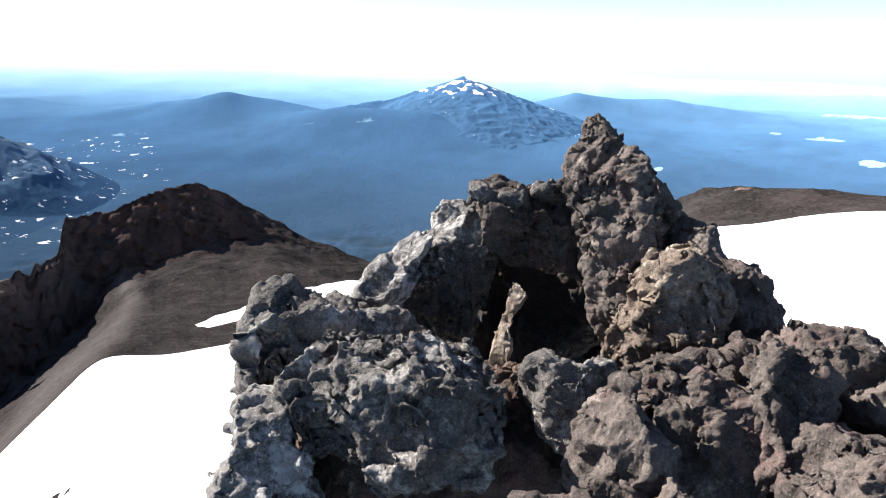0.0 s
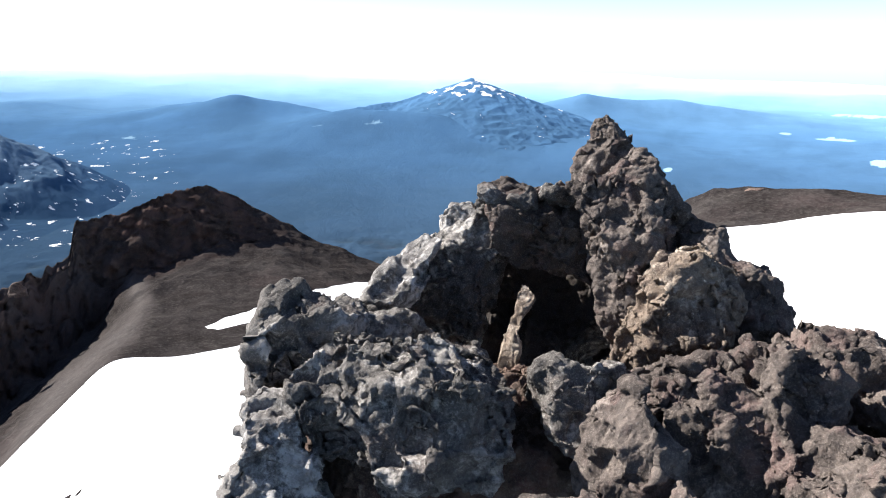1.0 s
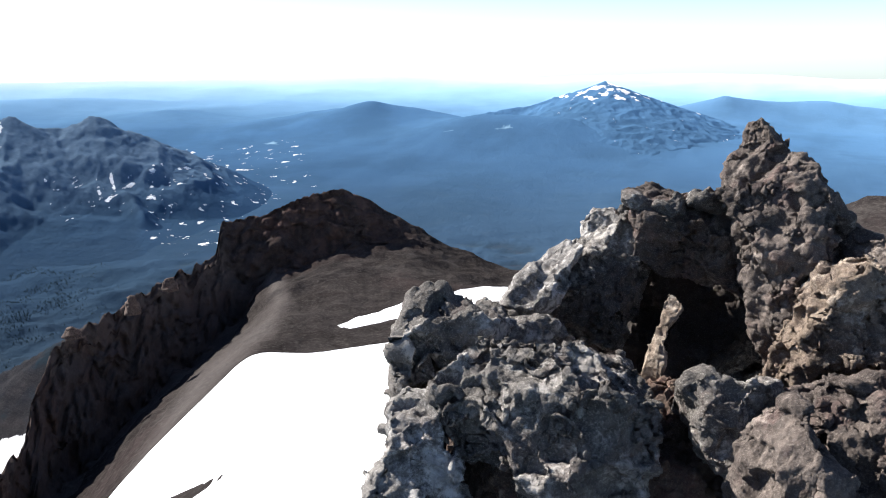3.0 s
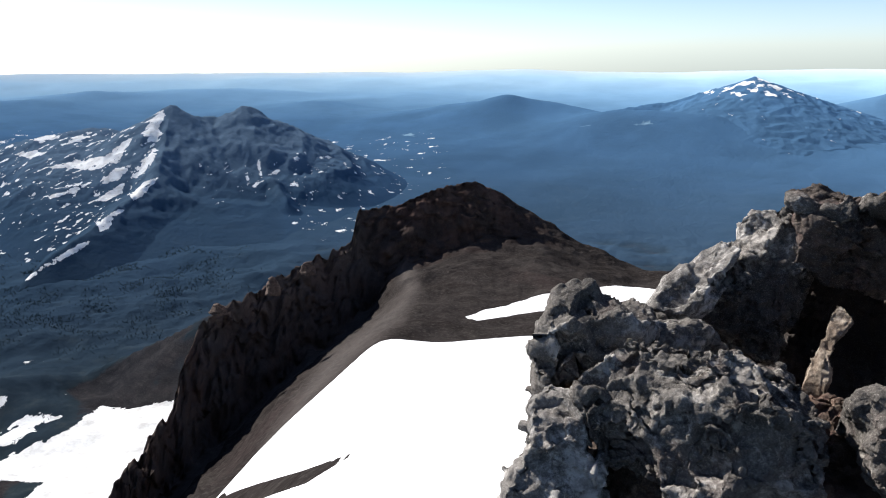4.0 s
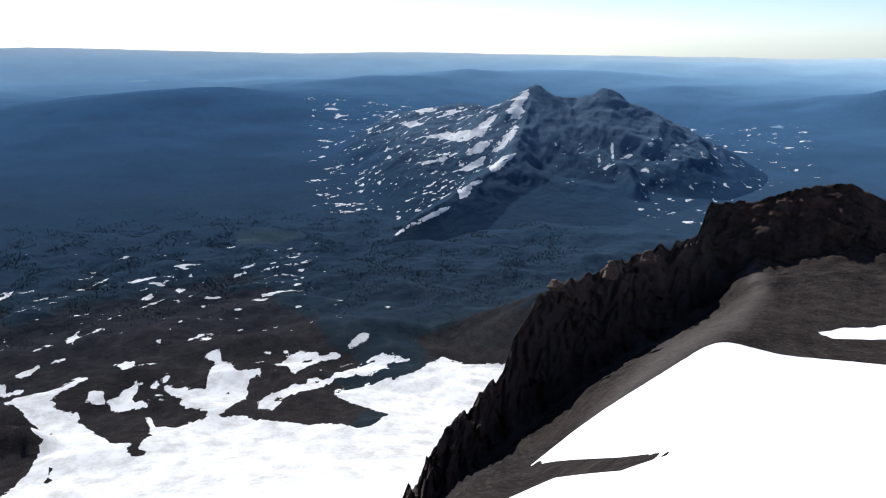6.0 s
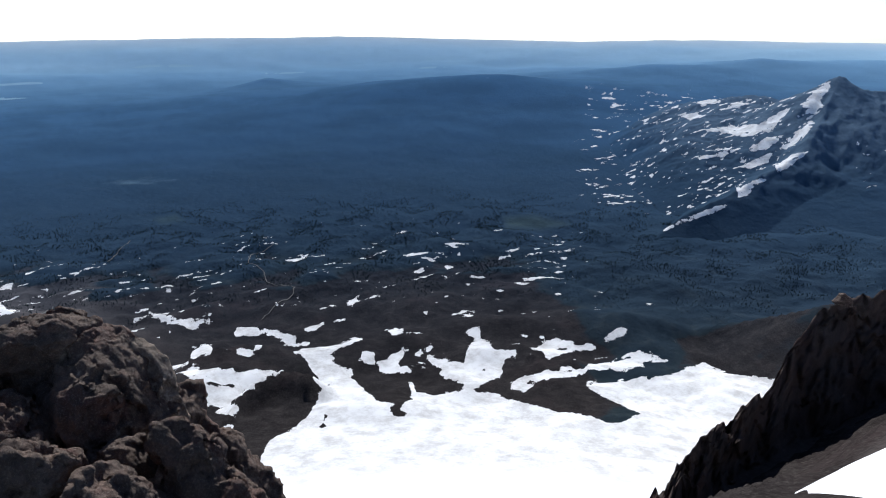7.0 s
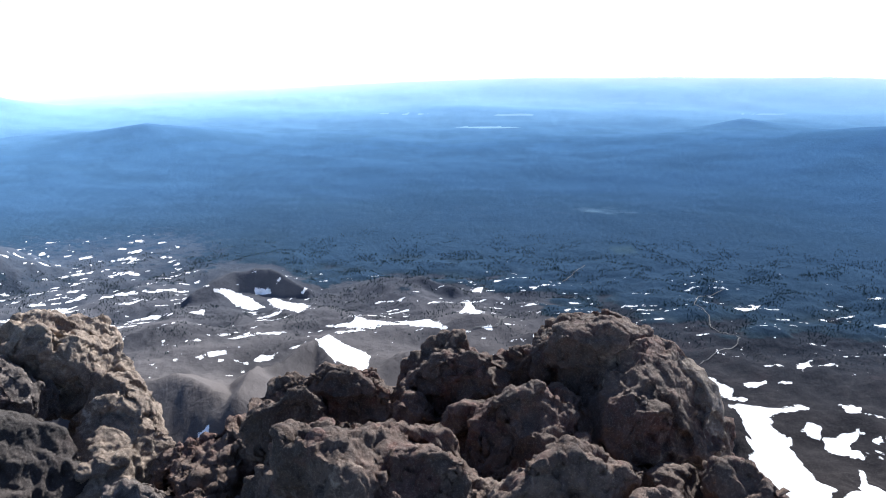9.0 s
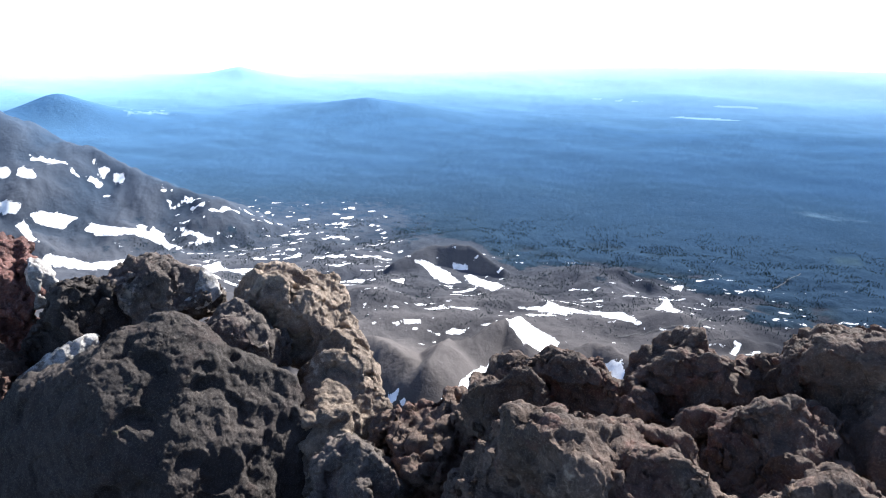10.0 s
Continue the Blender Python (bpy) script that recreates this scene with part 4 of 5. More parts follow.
def even_skin(p, f, size):
    """The same solid with a skin of even, small squares."""
    rough_me = mesh_of("rough", p, f, ROCK["grey"])
    ob = new("rough", rough_me)
    mod = ob.modifiers.new("even", "REMESH")
    mod.mode, mod.voxel_size = "VOXEL", size
    me = ob.evaluated_get(bpy.context.evaluated_depsgraph_get()).to_mesh()
    v = np.empty(len(me.vertices) * 3, np.float32)
    me.vertices.foreach_get("co", v)
    q = np.empty(len(me.loops), np.int32)
    me.loops.foreach_get("vertex_index", q)
    v, q = v.reshape(-1, 3).astype(float), q.reshape(-1, 4)
    bpy.data.objects.remove(ob)
    bpy.data.meshes.remove(rough_me)
    return largest(v, q)


def largest(v, f):
    """The biggest connected piece of a skin."""
    tag = np.arange(len(v))
    while True:
        old = tag.copy()
        low = tag[f].min(1)
        for k in range(f.shape[1]):
            np.minimum.at(tag, f[:, k], low)
        tag = tag[tag]
        if (tag == old).all():
            break
    keep = tag == np.bincount(tag).argmax()
    index = np.cumsum(keep) - 1
    return v[keep], index[f[keep[f[:, 0]]]]


def boulder(parent, kind, centre, az, el, half, outline, skin=0.008, rough=1.0, square=0.92, knobs=None, name="boulder", label=""):
    v, f = SPHERES[5]
    th = np.arctan2(v[:, 1], v[:, 0])
    c = np.clip(v[:, 2], -1, 1)
    s = np.sqrt(np.maximum(1 - c * c, 0)) ** square
    rad = outline_radius(th, outline)
    local = np.stack([s * rad * np.cos(th), s * rad * np.sin(th), half * np.sign(c) * np.abs(c) ** square], 1)
    cut = np.random.default_rng(int(abs(centre[0] * 731 + centre[2] * 977 + az * 13)))
    for k in range(8):
        q = cut.normal(size=3)
        q[2] = abs(q[2]) * 1.6 + 0.3
        q /= np.linalg.norm(q)
        reach = local @ q
        local = local - np.outer(np.maximum(reach - reach.max() * cut.uniform(0.72, 0.93), 0) * 0.9, q)
    a = radians(az)
    rt = np.array([math.cos(a), math.sin(a), 0])
    fw = np.array(ray(az, el))
    up = np.cross(rt, fw)
    p = np.array(centre) + local[:, :1] * rt + local[:, 1:2] * up - local[:, 2:] * fw
    size = min(1.0, np.median(rad) / 0.28)
    rough *= 0.35 + 0.65 * size
    p, f = even_skin(slabs(p, normals(p, f), rough), f, skin)
    p = chisel(p, f, cut, int(40 + 200 * min(1.0, np.median(rad) / 0.3)), max(rough, 0.5))
    p = crust(p, normals(p, f), rough, KNOBS[kind] if knobs is None else knobs)
    ob = new(name, mesh_of(name, p, f, ROCK[kind]))
    ob.parent = parent
    return tagged(ob, label) if label else ob


outcrop_a = tagged(new("rock_outcrop"), "jagged grey-brown volcanic outcrop with a leaning spire above the snow", "rock")
outcrop_b = tagged(new("rock_outcrop"), "low knobbly dark lava ledge in shade on the summit edge", "rock")
outcrop_c = tagged(new("rock_outcrop"), "brown lava crag with a pale sunlit flank on the summit edge", "rock")
boulder(outcrop_a, "pale", (-0.65, 2.29, 0.23), 15.8, -29.9, 0.3, [(-0.16, -0.08), (-0.15, 0.04), (-0.11, 0.18), (-0.06, 0.27), (0.01, 0.28), (0.06, 0.24), (0.11, 0.12), (0.16, 0.01), (0.17, -0.12), (0.13, -0.22), (-0.12, -0.19)], name='foot', label='whitish weathered foot of the outcrop')
boulder(outcrop_a, "grey", (-0.65, 2.74, 0.56), 13.3, -20.4, 0.35, [(-0.17, 0.01), (-0.16, 0.06), (-0.12, 0.12), (-0.04, 0.17), (0.05, 0.18), (0.11, 0.16), (0.19, 0.11), (0.28, 0.07), (0.27, 0.01), (0.19, -0.03), (0.1, -0.08), (0.01, -0.12), (-0.09, -0.2), (-0.18, -0.21), (-0.2, -0.17), (-0.19, -0.09)])
boulder(outcrop_a, "dark", (-0.64, 2.81, 0.32), 12.8, -23.9, 0.3, [(-0.2, -0.01), (-0.12, 0.1), (0.08, 0.15), (0.19, 0.08), (0.09, -0.14), (-0.06, -0.15)])
boulder(outcrop_a, "grey", (-0.21, 2.43, 0.44), 4.8, -25.4, 0.42, [(-0.35, -0.03), (-0.35, 0.04), (-0.29, 0.17), (-0.21, 0.21), (-0.13, 0.22), (-0.02, 0.23), (0.06, 0.25), (0.18, 0.23), (0.26, 0.21), (0.31, 0.13), (0.33, -0.02), (0.31, -0.15), (0.23, -0.22), (0.12, -0.22), (0.06, -0.25), (-0.02, -0.24), (-0.13, -0.19), (-0.24, -0.17), (-0.3, -0.14)])
boulder(outcrop_a, "grey", (-0.38, 2.99, 0.47), 7.3, -20.6, 0.22, [(-0.22, 0.03), (-0.12, 0.15), (-0.03, 0.13), (0.11, 0.13), (0.21, 0.02), (0.15, -0.14), (-0.12, -0.13)])
boulder(outcrop_a, "pale", (-0.34, 3.34, 0.60), 30.0, -25.0, 0.3, [(-0.19, -0.08), (-0.08, 0.05), (0.04, 0.12), (0.15, 0.18), (0.22, 0.14), (0.1, -0.0), (0.02, -0.12), (-0.09, -0.15), (-0.15, -0.13)], rough=0.7)
boulder(outcrop_a, "grey", (-0.09, 3.62, 0.51), 1.5, -16.8, 0.34, [(-0.26, -0.17), (-0.22, 0.04), (-0.14, 0.2), (0.01, 0.27), (0.12, 0.38), (0.21, 0.35), (0.21, 0.13), (0.17, -0.0), (0.18, -0.19), (0.12, -0.3), (-0.12, -0.28), (-0.23, -0.25)])
boulder(outcrop_a, "brown", (0.36, 3.67, 0.76), 20.0, 14.0, 0.27, [(-0.36, -0.04), (-0.34, 0.05), (-0.33, 0.19), (-0.19, 0.21), (-0.03, 0.22), (0.13, 0.18), (0.27, 0.07), (0.36, -0.09), (0.37, -0.29), (0.17, -0.24), (-0.05, -0.16), (-0.18, -0.12), (-0.28, -0.08)], knobs=0.1, name='overhang', label='overhanging shaded slab')
boulder(outcrop_a, "pale", (-0.08, 3.77, 0.81), 1.2, -11.8, 0.13, [(-0.08, -0.07), (-0.07, 0.03), (-0.03, 0.07), (0.06, 0.07), (0.1, 0.02), (0.06, -0.04), (-0.01, -0.08)], skin=0.008, name='knob', label='small pale knob')
boulder(outcrop_a, "grey", (0.08, 3.54, 0.95), -1.3, -10.4, 0.12, [(-0.08, -0.0), (-0.06, 0.05), (-0.02, 0.06), (0.05, 0.04), (0.09, -0.01), (0.01, -0.06), (-0.04, -0.05)], skin=0.008, name='knob')
boulder(outcrop_a, "grey", (0.24, 3.55, 0.94), -3.8, -10.5, 0.14, [(-0.1, -0.02), (-0.07, 0.03), (0.01, 0.06), (0.07, 0.04), (0.09, -0.03), (-0.01, -0.06)], skin=0.008, name='knob')
boulder(outcrop_a, "grey", (0.39, 3.56, 0.96), -6.2, -10.1, 0.14, [(-0.11, -0.03), (-0.08, 0.06), (-0.04, 0.08), (0.0, 0.05), (0.08, 0.04), (0.12, -0.01), (0.03, -0.07)], skin=0.008, name='knob')
boulder(outcrop_a, "brown", (0.62, 3.77, 1.13), -9.3, -7.0, 0.19, [(-0.14, -0.15), (-0.13, -0.01), (-0.11, 0.07), (-0.06, 0.16), (-0.01, 0.18), (0.06, 0.16), (0.13, 0.1), (0.15, 0.02), (0.12, -0.08), (0.03, -0.15), (-0.07, -0.17)], skin=0.008, name='pinnacle', label='rounded dark top of the spire')
boulder(outcrop_a, "brown", (0.69, 3.34, 0.80), -11.7, -13.2, 0.32, [(-0.26, 0.2), (-0.17, 0.28), (-0.09, 0.33), (-0.01, 0.37), (0.06, 0.33), (0.1, 0.27), (0.17, 0.18), (0.22, 0.1), (0.23, 0.0), (0.17, -0.12), (0.13, -0.22), (0.09, -0.38), (-0.01, -0.46), (-0.08, -0.34), (-0.13, -0.2), (-0.18, -0.05), (-0.2, 0.07)], name='spire', label='leaning brown spire')
boulder(outcrop_a, "tan", (0.81, 2.93, 0.60), -15.5, -18.2, 0.33, [(-0.28, -0.22), (-0.23, -0.1), (-0.21, 0.01), (-0.16, 0.13), (-0.1, 0.2), (-0.02, 0.25), (0.07, 0.27), (0.16, 0.2), (0.21, 0.12), (0.24, -0.01), (0.22, -0.11), (0.12, -0.17), (0.0, -0.19), (-0.14, -0.25)], name='shoulder', label='knobbly sunlit shoulder of the spire')
boulder(outcrop_a, "brown", (1.12, 3.21, 0.58), -19.3, -16.6, 0.4, [(-0.32, 0.38), (-0.24, 0.35), (-0.15, 0.29), (-0.09, 0.27), (-0.03, 0.16), (0.1, 0.13), (0.15, 0.04), (0.22, -0.12), (0.23, -0.26), (0.06, -0.31), (-0.05, -0.13), (-0.19, 0.09)])
boulder(outcrop_a, "grey", (0.37, 2.47, 0.44), -8.5, -24.9, 0.28, [(-0.19, 0.05), (-0.16, 0.1), (-0.1, 0.14), (-0.01, 0.13), (0.07, 0.16), (0.13, 0.14), (0.16, 0.09), (0.13, -0.01), (0.09, -0.12), (0.04, -0.22), (-0.03, -0.17), (-0.09, -0.1), (-0.15, -0.01)])
boulder(outcrop_a, "brown", (0.47, 2.07, 0.43), 22.0, -15.0, 0.22, [(-0.14, -0.05), (-0.11, 0.04), (-0.07, 0.13), (-0.02, 0.22), (0.03, 0.25), (0.06, 0.21), (0.09, 0.12), (0.11, 0.02), (0.13, -0.09), (0.08, -0.2), (-0.09, -0.16)], name='fin', label='upright fin with a pale edge')
boulder(outcrop_a, "brown", (0.72, 2.30, 0.42), 12.0, -22.0, 0.4, [(-0.2, 0.13), (-0.15, 0.22), (-0.05, 0.27), (0.09, 0.26), (0.18, 0.21), (0.19, 0.1), (0.16, -0.04), (0.16, -0.18), (0.05, -0.29), (-0.12, -0.28), (-0.15, -0.09), (-0.18, 0.06)])
boulder(outcrop_a, "brown", (0.96, 2.26, 0.43), 12.0, -22.0, 0.42, [(-0.13, 0.17), (-0.07, 0.27), (0.02, 0.31), (0.09, 0.27), (0.15, 0.16), (0.17, 0.05), (0.15, -0.11), (0.04, -0.27), (-0.16, -0.25), (-0.14, -0.03)])
boulder(outcrop_a, "brown", (1.23, 2.51, 0.56), 8.0, -22.0, 0.35, [(-0.19, 0.04), (-0.14, 0.16), (-0.05, 0.14), (0.03, 0.14), (0.09, 0.1), (0.15, 0.05), (0.17, -0.05), (0.14, -0.16), (0.02, -0.16), (-0.09, -0.08), (-0.16, -0.02)])
boulder(outcrop_a, "brown", (1.43, 2.30, 0.51), 12.0, -22.0, 0.35, [(-0.27, 0.05), (-0.16, 0.16), (-0.08, 0.16), (0.1, 0.13), (0.24, -0.0), (0.22, -0.14), (0.01, -0.18), (-0.13, -0.06), (-0.24, -0.01)])
boulder(outcrop_a, "brown", (1.14, 1.92, 0.47), 12.0, -22.0, 0.35, [(-0.24, 0.06), (-0.12, 0.17), (-0.03, 0.12), (0.07, 0.1), (0.21, 0.07), (0.3, -0.02), (0.18, -0.13), (-0.22, -0.1)])
boulder(outcrop_a, "brown", (0.23, 1.80, 0.45), -7.2, -32.2, 0.13, [(-0.14, -0.02), (-0.1, 0.03), (-0.03, 0.05), (0.02, 0.05), (0.05, 0.07), (0.08, 0.07), (0.11, 0.04), (0.14, 0.0), (0.02, -0.06), (-0.1, -0.06)], skin=0.008)
boulder(outcrop_a, "brown", (0.56, 1.84, 0.44), -16.9, -31.1, 0.12, [(-0.06, -0.02), (-0.03, 0.04), (-0.01, 0.06), (0.03, 0.04), (0.06, -0.0), (0.0, -0.06)], skin=0.008)
boulder(outcrop_a, "brown", (1.04, 1.78, 0.58), -30.3, -26.2, 0.14, [(-0.07, -0.02), (-0.05, 0.04), (-0.02, 0.06), (0.05, 0.05), (0.08, -0.0), (0.01, -0.06), (-0.04, -0.05)], skin=0.008)
boulder(outcrop_a, "tan", (0.18, 2.93, 0.54), -38.0, -18.0, 0.035, [(-0.05, -0.07), (-0.04, 0.01), (-0.03, 0.09), (-0.03, 0.17), (0.01, 0.18), (0.05, 0.16), (0.04, 0.11), (0.03, 0.04), (0.04, -0.05), (0.04, -0.16), (-0.04, -0.18)], skin=0.006, rough=0.35, knobs=0, name='slab', label='pale sunlit slab in the cavity')
# closes the cavity; its near-black colour stands in for deep shade
boulder(outcrop_a, "shade_black", (0.45, 4.08, 0.17), -6.3, -19.2, 0.35, [(-0.54, 0.36), (-0.23, 0.5), (0.36, 0.52), (0.5, -0.2), (0.13, -0.59), (-0.37, -0.45)], skin=0.014, name='cavity_wall')
boulder(outcrop_a, "dark", (0.32, 2.81, 0.11), -6.6, -27.7, 0.3, [(-0.28, 0.22), (-0.15, 0.26), (0.07, 0.26), (0.28, 0.21), (0.3, 0.02), (0.2, -0.24), (-0.21, -0.28), (-0.29, 0.01)])
boulder(outcrop_a, "dark", (0.05, 2.52, -0.02), -1.2, -32.7, 0.4, [(-0.63, 0.18), (-0.4, 0.23), (0.02, 0.24), (0.33, 0.21), (0.66, 0.13), (0.64, -0.18), (-0.59, -0.23)], skin=0.012)
boulder(outcrop_a, "dark", (0.48, 2.93, 0.05), -9.4, -27.5, 0.22, [(-1.43, -0.06), (-1.15, 0.17), (-0.96, 0.28), (-0.4, 0.21), (0.14, 0.21), (0.47, 0.47), (0.77, 0.38), (1.03, 0.32), (1.23, 0.25), (1.22, -0.13), (-1.37, -0.43)], skin=0.012, name='core')
boulder(outcrop_a, "dark", (0.46, 3.19, -0.51), -8.2, -33.2, 0.5, [(-1.19, 0.21), (-0.81, 0.3), (-0.27, 0.51), (0.27, 0.45), (1.01, 0.29), (1.23, -0.15), (0.05, -0.41), (-1.09, -0.42)], skin=0.014, name="base")
boulder(outcrop_b, "dark", (-3.24, -1.39, 0.08), 109.2, -25.3, 0.25, [(-0.17, -0.03), (-0.15, 0.04), (-0.11, 0.1), (-0.04, 0.14), (0.04, 0.15), (0.11, 0.11), (0.15, 0.04), (0.17, -0.04), (0.09, -0.12), (-0.02, -0.13), (-0.13, -0.11)])
boulder(outcrop_b, "dark", (-3.40, -1.12, 0.08), 102.6, -24.7, 0.28, [(-0.23, 0.08), (-0.17, 0.15), (-0.11, 0.16), (-0.03, 0.14), (0.02, 0.1), (0.1, 0.05), (0.18, 0.04), (0.24, -0.01), (0.28, -0.07), (0.11, -0.12), (-0.04, -0.12), (-0.17, -0.08)])
boulder(outcrop_b, "dark", (-3.57, -0.75, 0.16), 94.1, -22.4, 0.3, [(-0.25, -0.08), (-0.24, 0.03), (-0.18, 0.1), (-0.1, 0.14), (-0.04, 0.14), (0.05, 0.11), (0.13, 0.12), (0.22, 0.1), (0.28, 0.03), (0.22, -0.05), (0.06, -0.11), (-0.09, -0.14), (-0.21, -0.13)])
boulder(outcrop_b, "dark", (-2.96, -1.16, -0.03), 105.9, -30.8, 0.38, [(-0.31, 0.02), (-0.21, 0.16), (-0.03, 0.18), (0.17, 0.18), (0.31, 0.14), (0.3, -0.0), (0.22, -0.14), (-0.27, -0.2)])
boulder(outcrop_b, "dark", (-3.26, -0.73, 0.13), 94.2, -25.5, 0.18, [(-0.11, -0.02), (-0.07, 0.05), (-0.0, 0.08), (0.09, 0.06), (0.11, -0.01), (0.02, -0.07), (-0.07, -0.07)])
boulder(outcrop_b, "dark", (-3.55, -0.35, 0.30), 94.2, -20.5, 0.32, [(-0.19, -0.07), (-0.17, 0.06), (-0.12, 0.13), (-0.03, 0.15), (0.07, 0.14), (0.18, 0.09), (0.23, 0.02), (0.18, -0.09), (0.05, -0.12), (-0.04, -0.15), (-0.17, -0.13)])
boulder(outcrop_b, "dark", (-3.33, -0.12, 0.18), 70.0, -12.0, 0.32, [(-0.21, -0.02), (-0.18, 0.1), (-0.1, 0.2), (-0.01, 0.23), (0.07, 0.2), (0.14, 0.12), (0.19, 0.02), (0.25, -0.06), (0.16, -0.14), (0.03, -0.19), (-0.12, -0.19), (-0.19, -0.13)], rough=0.7, knobs=0.1)
# lighter plate painted as the sunlit side of the dark boulder
boulder(outcrop_b, "tan", (-3.35, 0.03, 0.18), 138.0, -46.0, 0.14, [(0.01, 0.25), (0.07, 0.2), (0.08, 0.08), (0.05, -0.07), (0.04, -0.18), (-0.03, -0.2), (-0.09, -0.12), (-0.06, 0.01)], rough=0.5, knobs=0, skin=0.008, name='flank', label='smooth tan flank')
boulder(outcrop_b, "dark", (-3.56, -0.59, 0.18), 98.8, -22.4, 0.15, [(-0.08, 0.01), (-0.03, 0.07), (0.03, 0.07), (0.08, 0.01), (0.04, -0.07), (-0.05, -0.06)])
boulder(outcrop_b, "dark", (-3.18, -0.50, 0.15), 98.2, -25.8, 0.3, [(-0.25, -0.06), (-0.17, 0.06), (-0.05, 0.12), (0.09, 0.16), (0.2, 0.1), (0.25, -0.03), (0.12, -0.1), (-0.07, -0.12), (-0.22, -0.11)])
boulder(outcrop_b, "dark", (-2.78, -0.43, 0.14), 97.9, -30.2, 0.3, [(-0.21, -0.01), (-0.14, 0.06), (-0.04, 0.12), (0.05, 0.16), (0.16, 0.13), (0.24, 0.08), (0.23, -0.01), (0.11, -0.07), (-0.02, -0.15), (-0.21, -0.12)])
boulder(outcrop_b, "dark", (-3.02, -0.08, 0.08), 88.7, -28.9, 0.2, [(-0.14, -0.01), (-0.1, 0.04), (-0.02, 0.07), (0.07, 0.06), (0.13, 0.0), (0.08, -0.07), (-0.07, -0.06)])
boulder(outcrop_b, "dark", (-2.62, -0.11, 0.14), 89.3, -32.4, 0.25, [(-0.16, 0.02), (-0.07, 0.1), (0.03, 0.12), (0.12, 0.07), (0.18, -0.05), (0.01, -0.1), (-0.14, -0.07)])
boulder(outcrop_b, "dark", (-2.83, 0.17, 0.03), 81.9, -31.7, 0.35, [(-0.16, 0.13), (-0.15, 0.21), (-0.07, 0.2), (0.01, 0.16), (0.07, 0.1), (0.12, 0.02), (0.16, -0.05), (0.18, -0.17), (-0.05, -0.16), (-0.12, -0.01)])
boulder(outcrop_b, "dark", (-2.70, -0.93, 0.22), 111.1, -28.0, 0.3, [(-0.25, 0.16), (-0.07, 0.16), (0.11, 0.11), (0.28, 0.03), (0.31, -0.08), (0.24, -0.2), (-0.28, -0.03)])
boulder(outcrop_b, "dark", (-2.90, -0.78, 0.24), 105.9, -26.2, 0.12, [(-0.11, 0.03), (-0.06, 0.06), (0.02, 0.05), (0.09, 0.0), (0.08, -0.06), (-0.03, -0.05)], skin=0.008)
boulder(outcrop_b, "dark", (-2.62, -0.99, 0.31), 113.2, -26.8, 0.1, [(-0.08, 0.04), (-0.02, 0.06), (0.06, 0.02), (0.09, -0.03), (0.03, -0.06), (-0.06, -0.03)], skin=0.008)
boulder(outcrop_b, "dark", (-3.59, -0.54, -0.42), 93.2, -30.5, 0.4, [(-1.35, 0.04), (-1.18, 0.28), (-0.97, 0.35), (-0.7, 0.37), (-0.45, 0.29), (-0.31, 0.37), (0.01, 0.43), (0.15, 0.5), (0.38, 0.53), (0.57, 0.52), (0.72, 0.36), (0.80, 0.16), (0.86, 0.05), (0.95, -0.06), (1.0, -0.25), (0.05, -0.37), (-1.2, -0.33)], skin=0.012, name="ledge")
boulder(outcrop_c, "tan", (-3.81, -2.68, 0.02), 125.4, -19.1, 0.32, [(-0.31, 0.08), (-0.23, 0.19), (-0.12, 0.23), (-0.02, 0.25), (0.09, 0.21), (0.19, 0.15), (0.23, 0.04), (0.23, -0.13), (0.16, -0.29), (0.03, -0.28), (-0.1, -0.14), (-0.21, -0.03)], rough=0.8, knobs=0.35, name='knob')
boulder(outcrop_c, "tan", (-3.51, -2.29, -0.27), 165.0, -42.0, 0.26, [(-0.15, 0.13), (-0.01, 0.23), (0.23, 0.34), (0.3, 0.33), (0.28, 0.16), (0.31, 0.06), (0.33, -0.05), (0.21, -0.17), (-0.02, -0.19), (-0.2, -0.22), (-0.32, -0.27), (-0.35, -0.2), (-0.27, -0.03)], rough=0.7, knobs=0.3, name='flank', label='smooth tan sunlit flank', skin=0.008)
boulder(outcrop_c, "brown", (-3.41, -2.70, 0.01), 129.6, -20.9, 0.24, [(-0.22, -0.07), (-0.16, 0.08), (-0.08, 0.16), (-0.01, 0.2), (0.06, 0.16), (0.16, 0.06), (0.21, -0.02), (0.2, -0.11), (0.07, -0.15), (-0.07, -0.14)], rough=0.8, knobs=0.35)
# front mass on the shaded side, darkened by its colour
boulder(outcrop_c, "shade_black", (-2.90, -2.83, -0.33), 112.0, -14.0, 0.4, [(-0.57, 0.08), (-0.43, 0.25), (-0.23, 0.37), (-0.09, 0.47), (0.07, 0.52), (0.21, 0.5), (0.33, 0.41), (0.47, 0.37), (0.58, 0.32), (0.64, 0.18), (0.64, 0.05), (0.62, -0.14), (0.61, -0.34), (-0.72, -0.41), (-0.73, -0.02)], rough=0.6, knobs=0.08)
boulder(outcrop_c, "brown", (-3.56, -3.32, 0.06), 135.2, -17.7, 0.35, [(-0.25, 0.03), (-0.17, 0.13), (-0.1, 0.2), (-0.04, 0.22), (0.05, 0.17), (0.13, 0.12), (0.2, 0.12), (0.29, 0.01), (0.28, -0.07), (0.14, -0.14), (0.03, -0.19), (-0.1, -0.18), (-0.22, -0.11)])
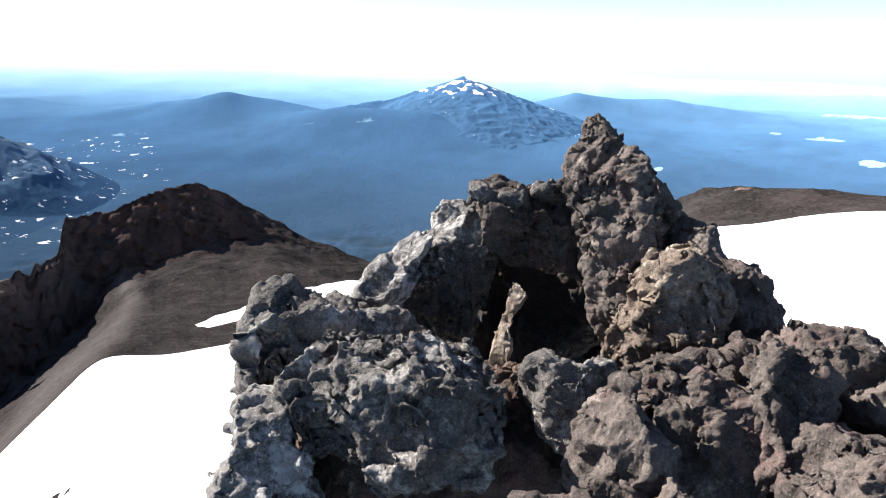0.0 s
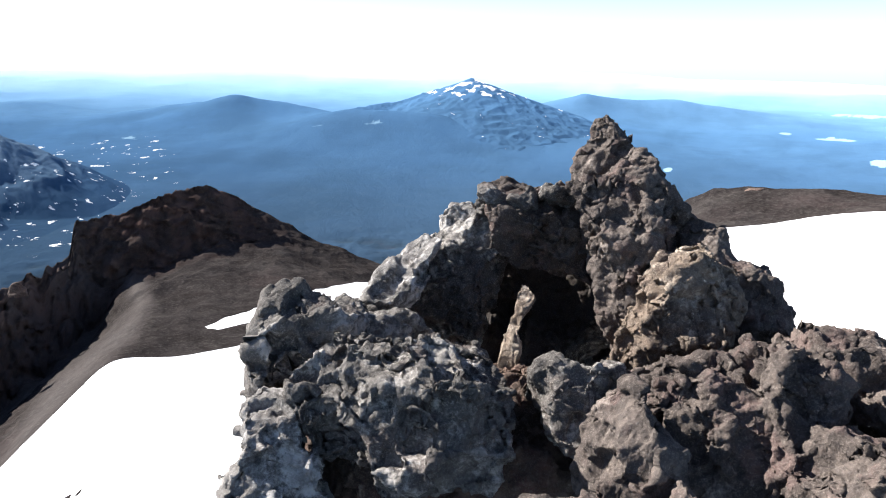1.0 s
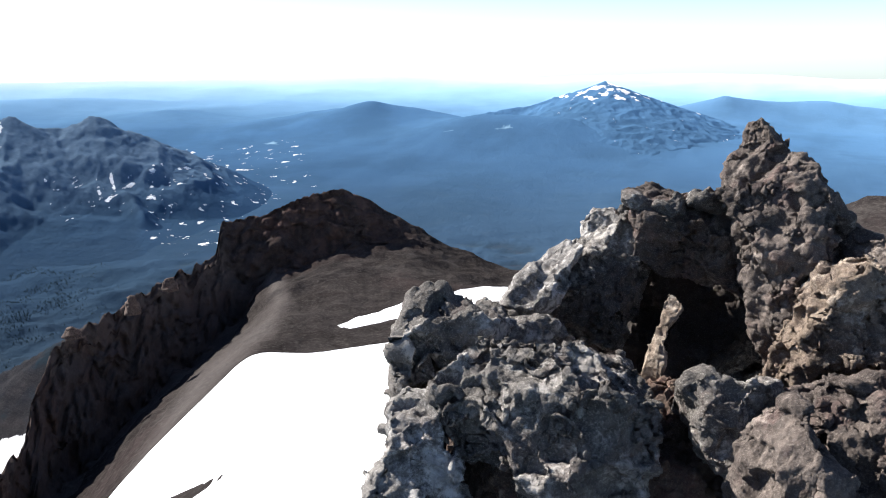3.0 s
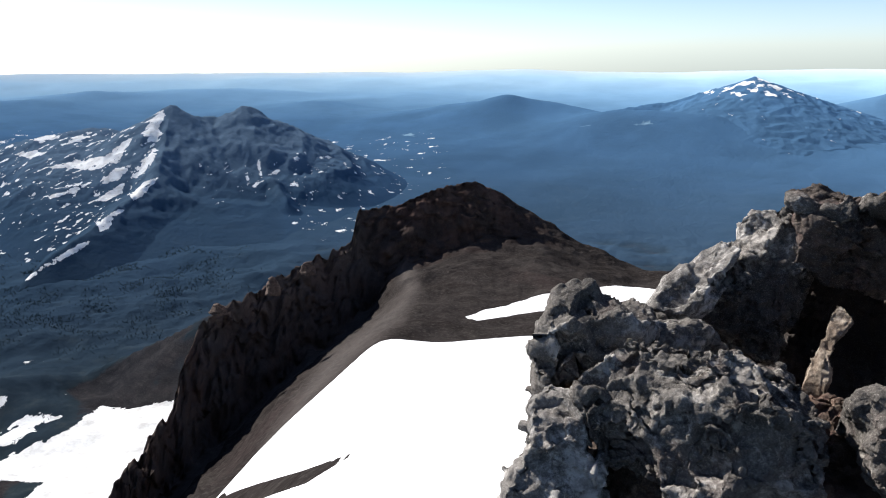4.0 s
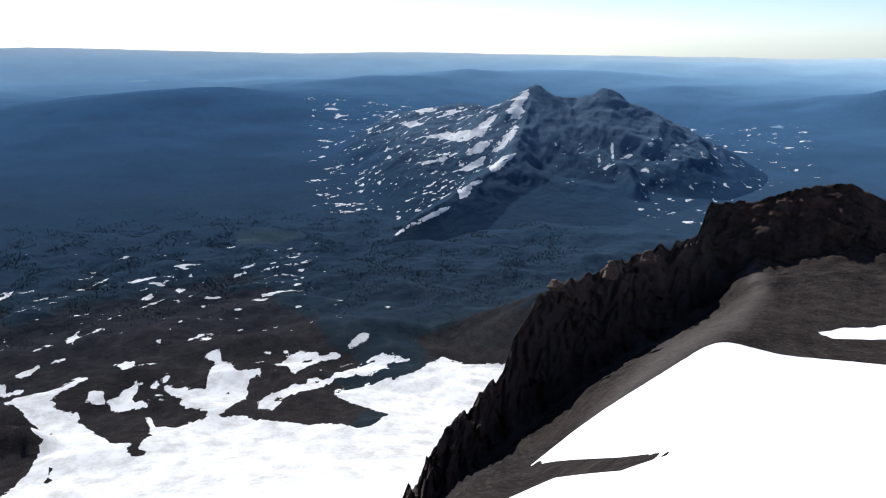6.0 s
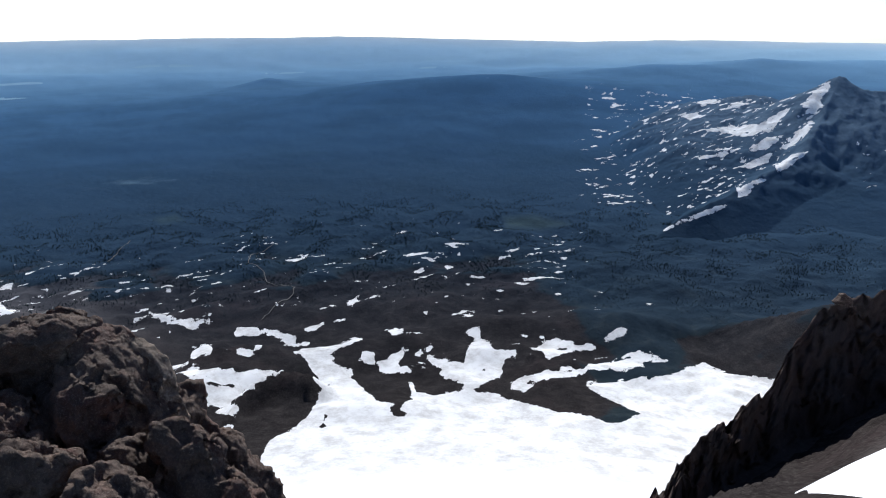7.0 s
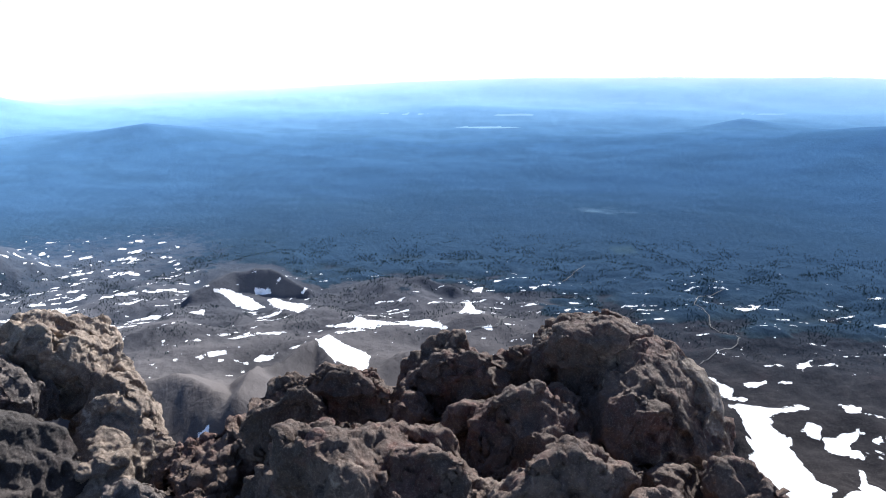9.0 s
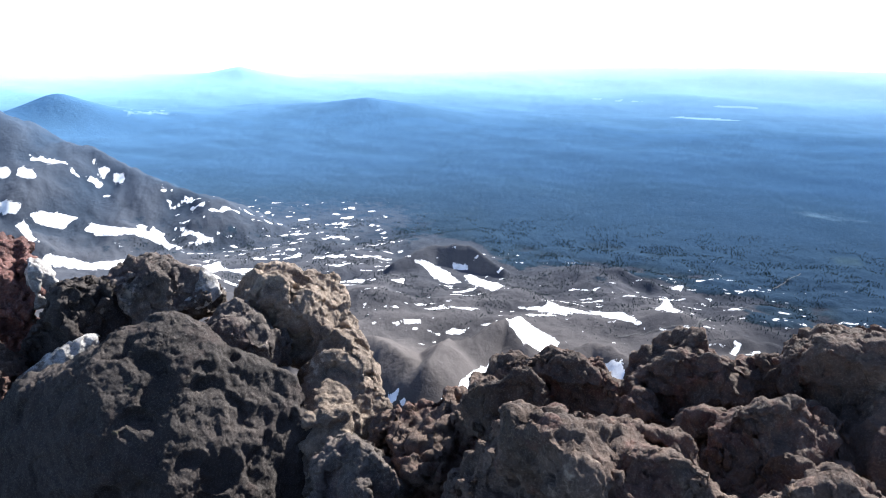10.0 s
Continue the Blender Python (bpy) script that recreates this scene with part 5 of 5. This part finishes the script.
boulder(outcrop_c, "pale", (-3.57, -3.07, 0.13), 132.5, -17.4, 0.07, [(-0.13, -0.05), (-0.04, 0.05), (0.02, 0.13), (0.08, 0.06), (0.12, -0.01), (0.03, -0.07), (-0.06, -0.09)], rough=0.4, skin=0.008)
boulder(outcrop_c, "shade_black", (-3.21, -3.51, -0.05), 140.9, -19.5, 0.4, [(-0.24, -0.03), (-0.16, 0.09), (-0.06, 0.24), (0.02, 0.26), (0.11, 0.24), (0.2, 0.21), (0.24, 0.1), (0.27, -0.07), (0.1, -0.18), (-0.09, -0.23), (-0.25, -0.2)])
boulder(outcrop_c, "pale", (-2.95, -3.33, -0.09), 142.4, -21.7, 0.07, [(-0.18, -0.02), (-0.05, 0.06), (0.07, 0.13), (0.19, 0.14), (0.16, 0.03), (0.02, -0.1), (-0.07, -0.13), (-0.15, -0.11)], rough=0.4, skin=0.008)
boulder(outcrop_c, "red", (-3.24, -4.05, 0.04), 145.3, -16.5, 0.32, [(-0.14, 0.19), (-0.01, 0.31), (0.11, 0.28), (0.18, 0.21), (0.21, 0.09), (0.18, -0.05), (0.1, -0.21), (-0.02, -0.3), (-0.19, -0.27)], label='rusty red lava block')
boulder(outcrop_c, "pale", (-3.32, -3.83, 0.12), 142.6, -16.0, 0.12, [(-0.05, 0.11), (0.01, 0.1), (0.08, -0.03), (0.01, -0.1), (-0.05, -0.08)], skin=0.008)
boulder(outcrop_c, "dark", (-2.85, -3.59, -0.17), 146.2, -21.9, 0.3, [(-0.1, 0.23), (0.11, 0.19), (0.17, -0.04), (0.0, -0.23), (-0.14, -0.2)])
boulder(outcrop_c, "brown", (-3.02, -1.86, -0.33), 120.7, -32.4, 0.3, [(-0.21, -0.15), (-0.19, 0.03), (-0.12, 0.18), (-0.04, 0.23), (0.05, 0.21), (0.12, 0.12), (0.18, 0.04), (0.23, -0.04), (0.19, -0.16)], knobs=0.4)
boulder(outcrop_c, "dark", (-3.40, -1.89, -0.24), 117.5, -27.8, 0.15, [(-0.15, -0.01), (-0.12, 0.08), (-0.02, 0.12), (0.07, 0.08), (0.15, -0.0), (0.13, -0.08), (0.03, -0.1), (-0.09, -0.08)])
boulder(outcrop_c, "dark", (-3.32, -1.68, -0.33), 114.3, -30.6, 0.35, [(-0.22, 0.15), (-0.09, 0.26), (0.04, 0.3), (0.14, 0.23), (0.19, 0.1), (0.17, -0.26), (-0.11, -0.26), (-0.19, -0.02)])
boulder(outcrop_c, "dark", (-3.11, -2.81, -0.59), 134.5, -30.4, 0.3, [(-0.84, 0.37), (-0.26, 0.44), (0.46, 0.25), (1.08, 0.01), (1.01, -0.49), (-0.84, -0.15)], skin=0.012, name='base')
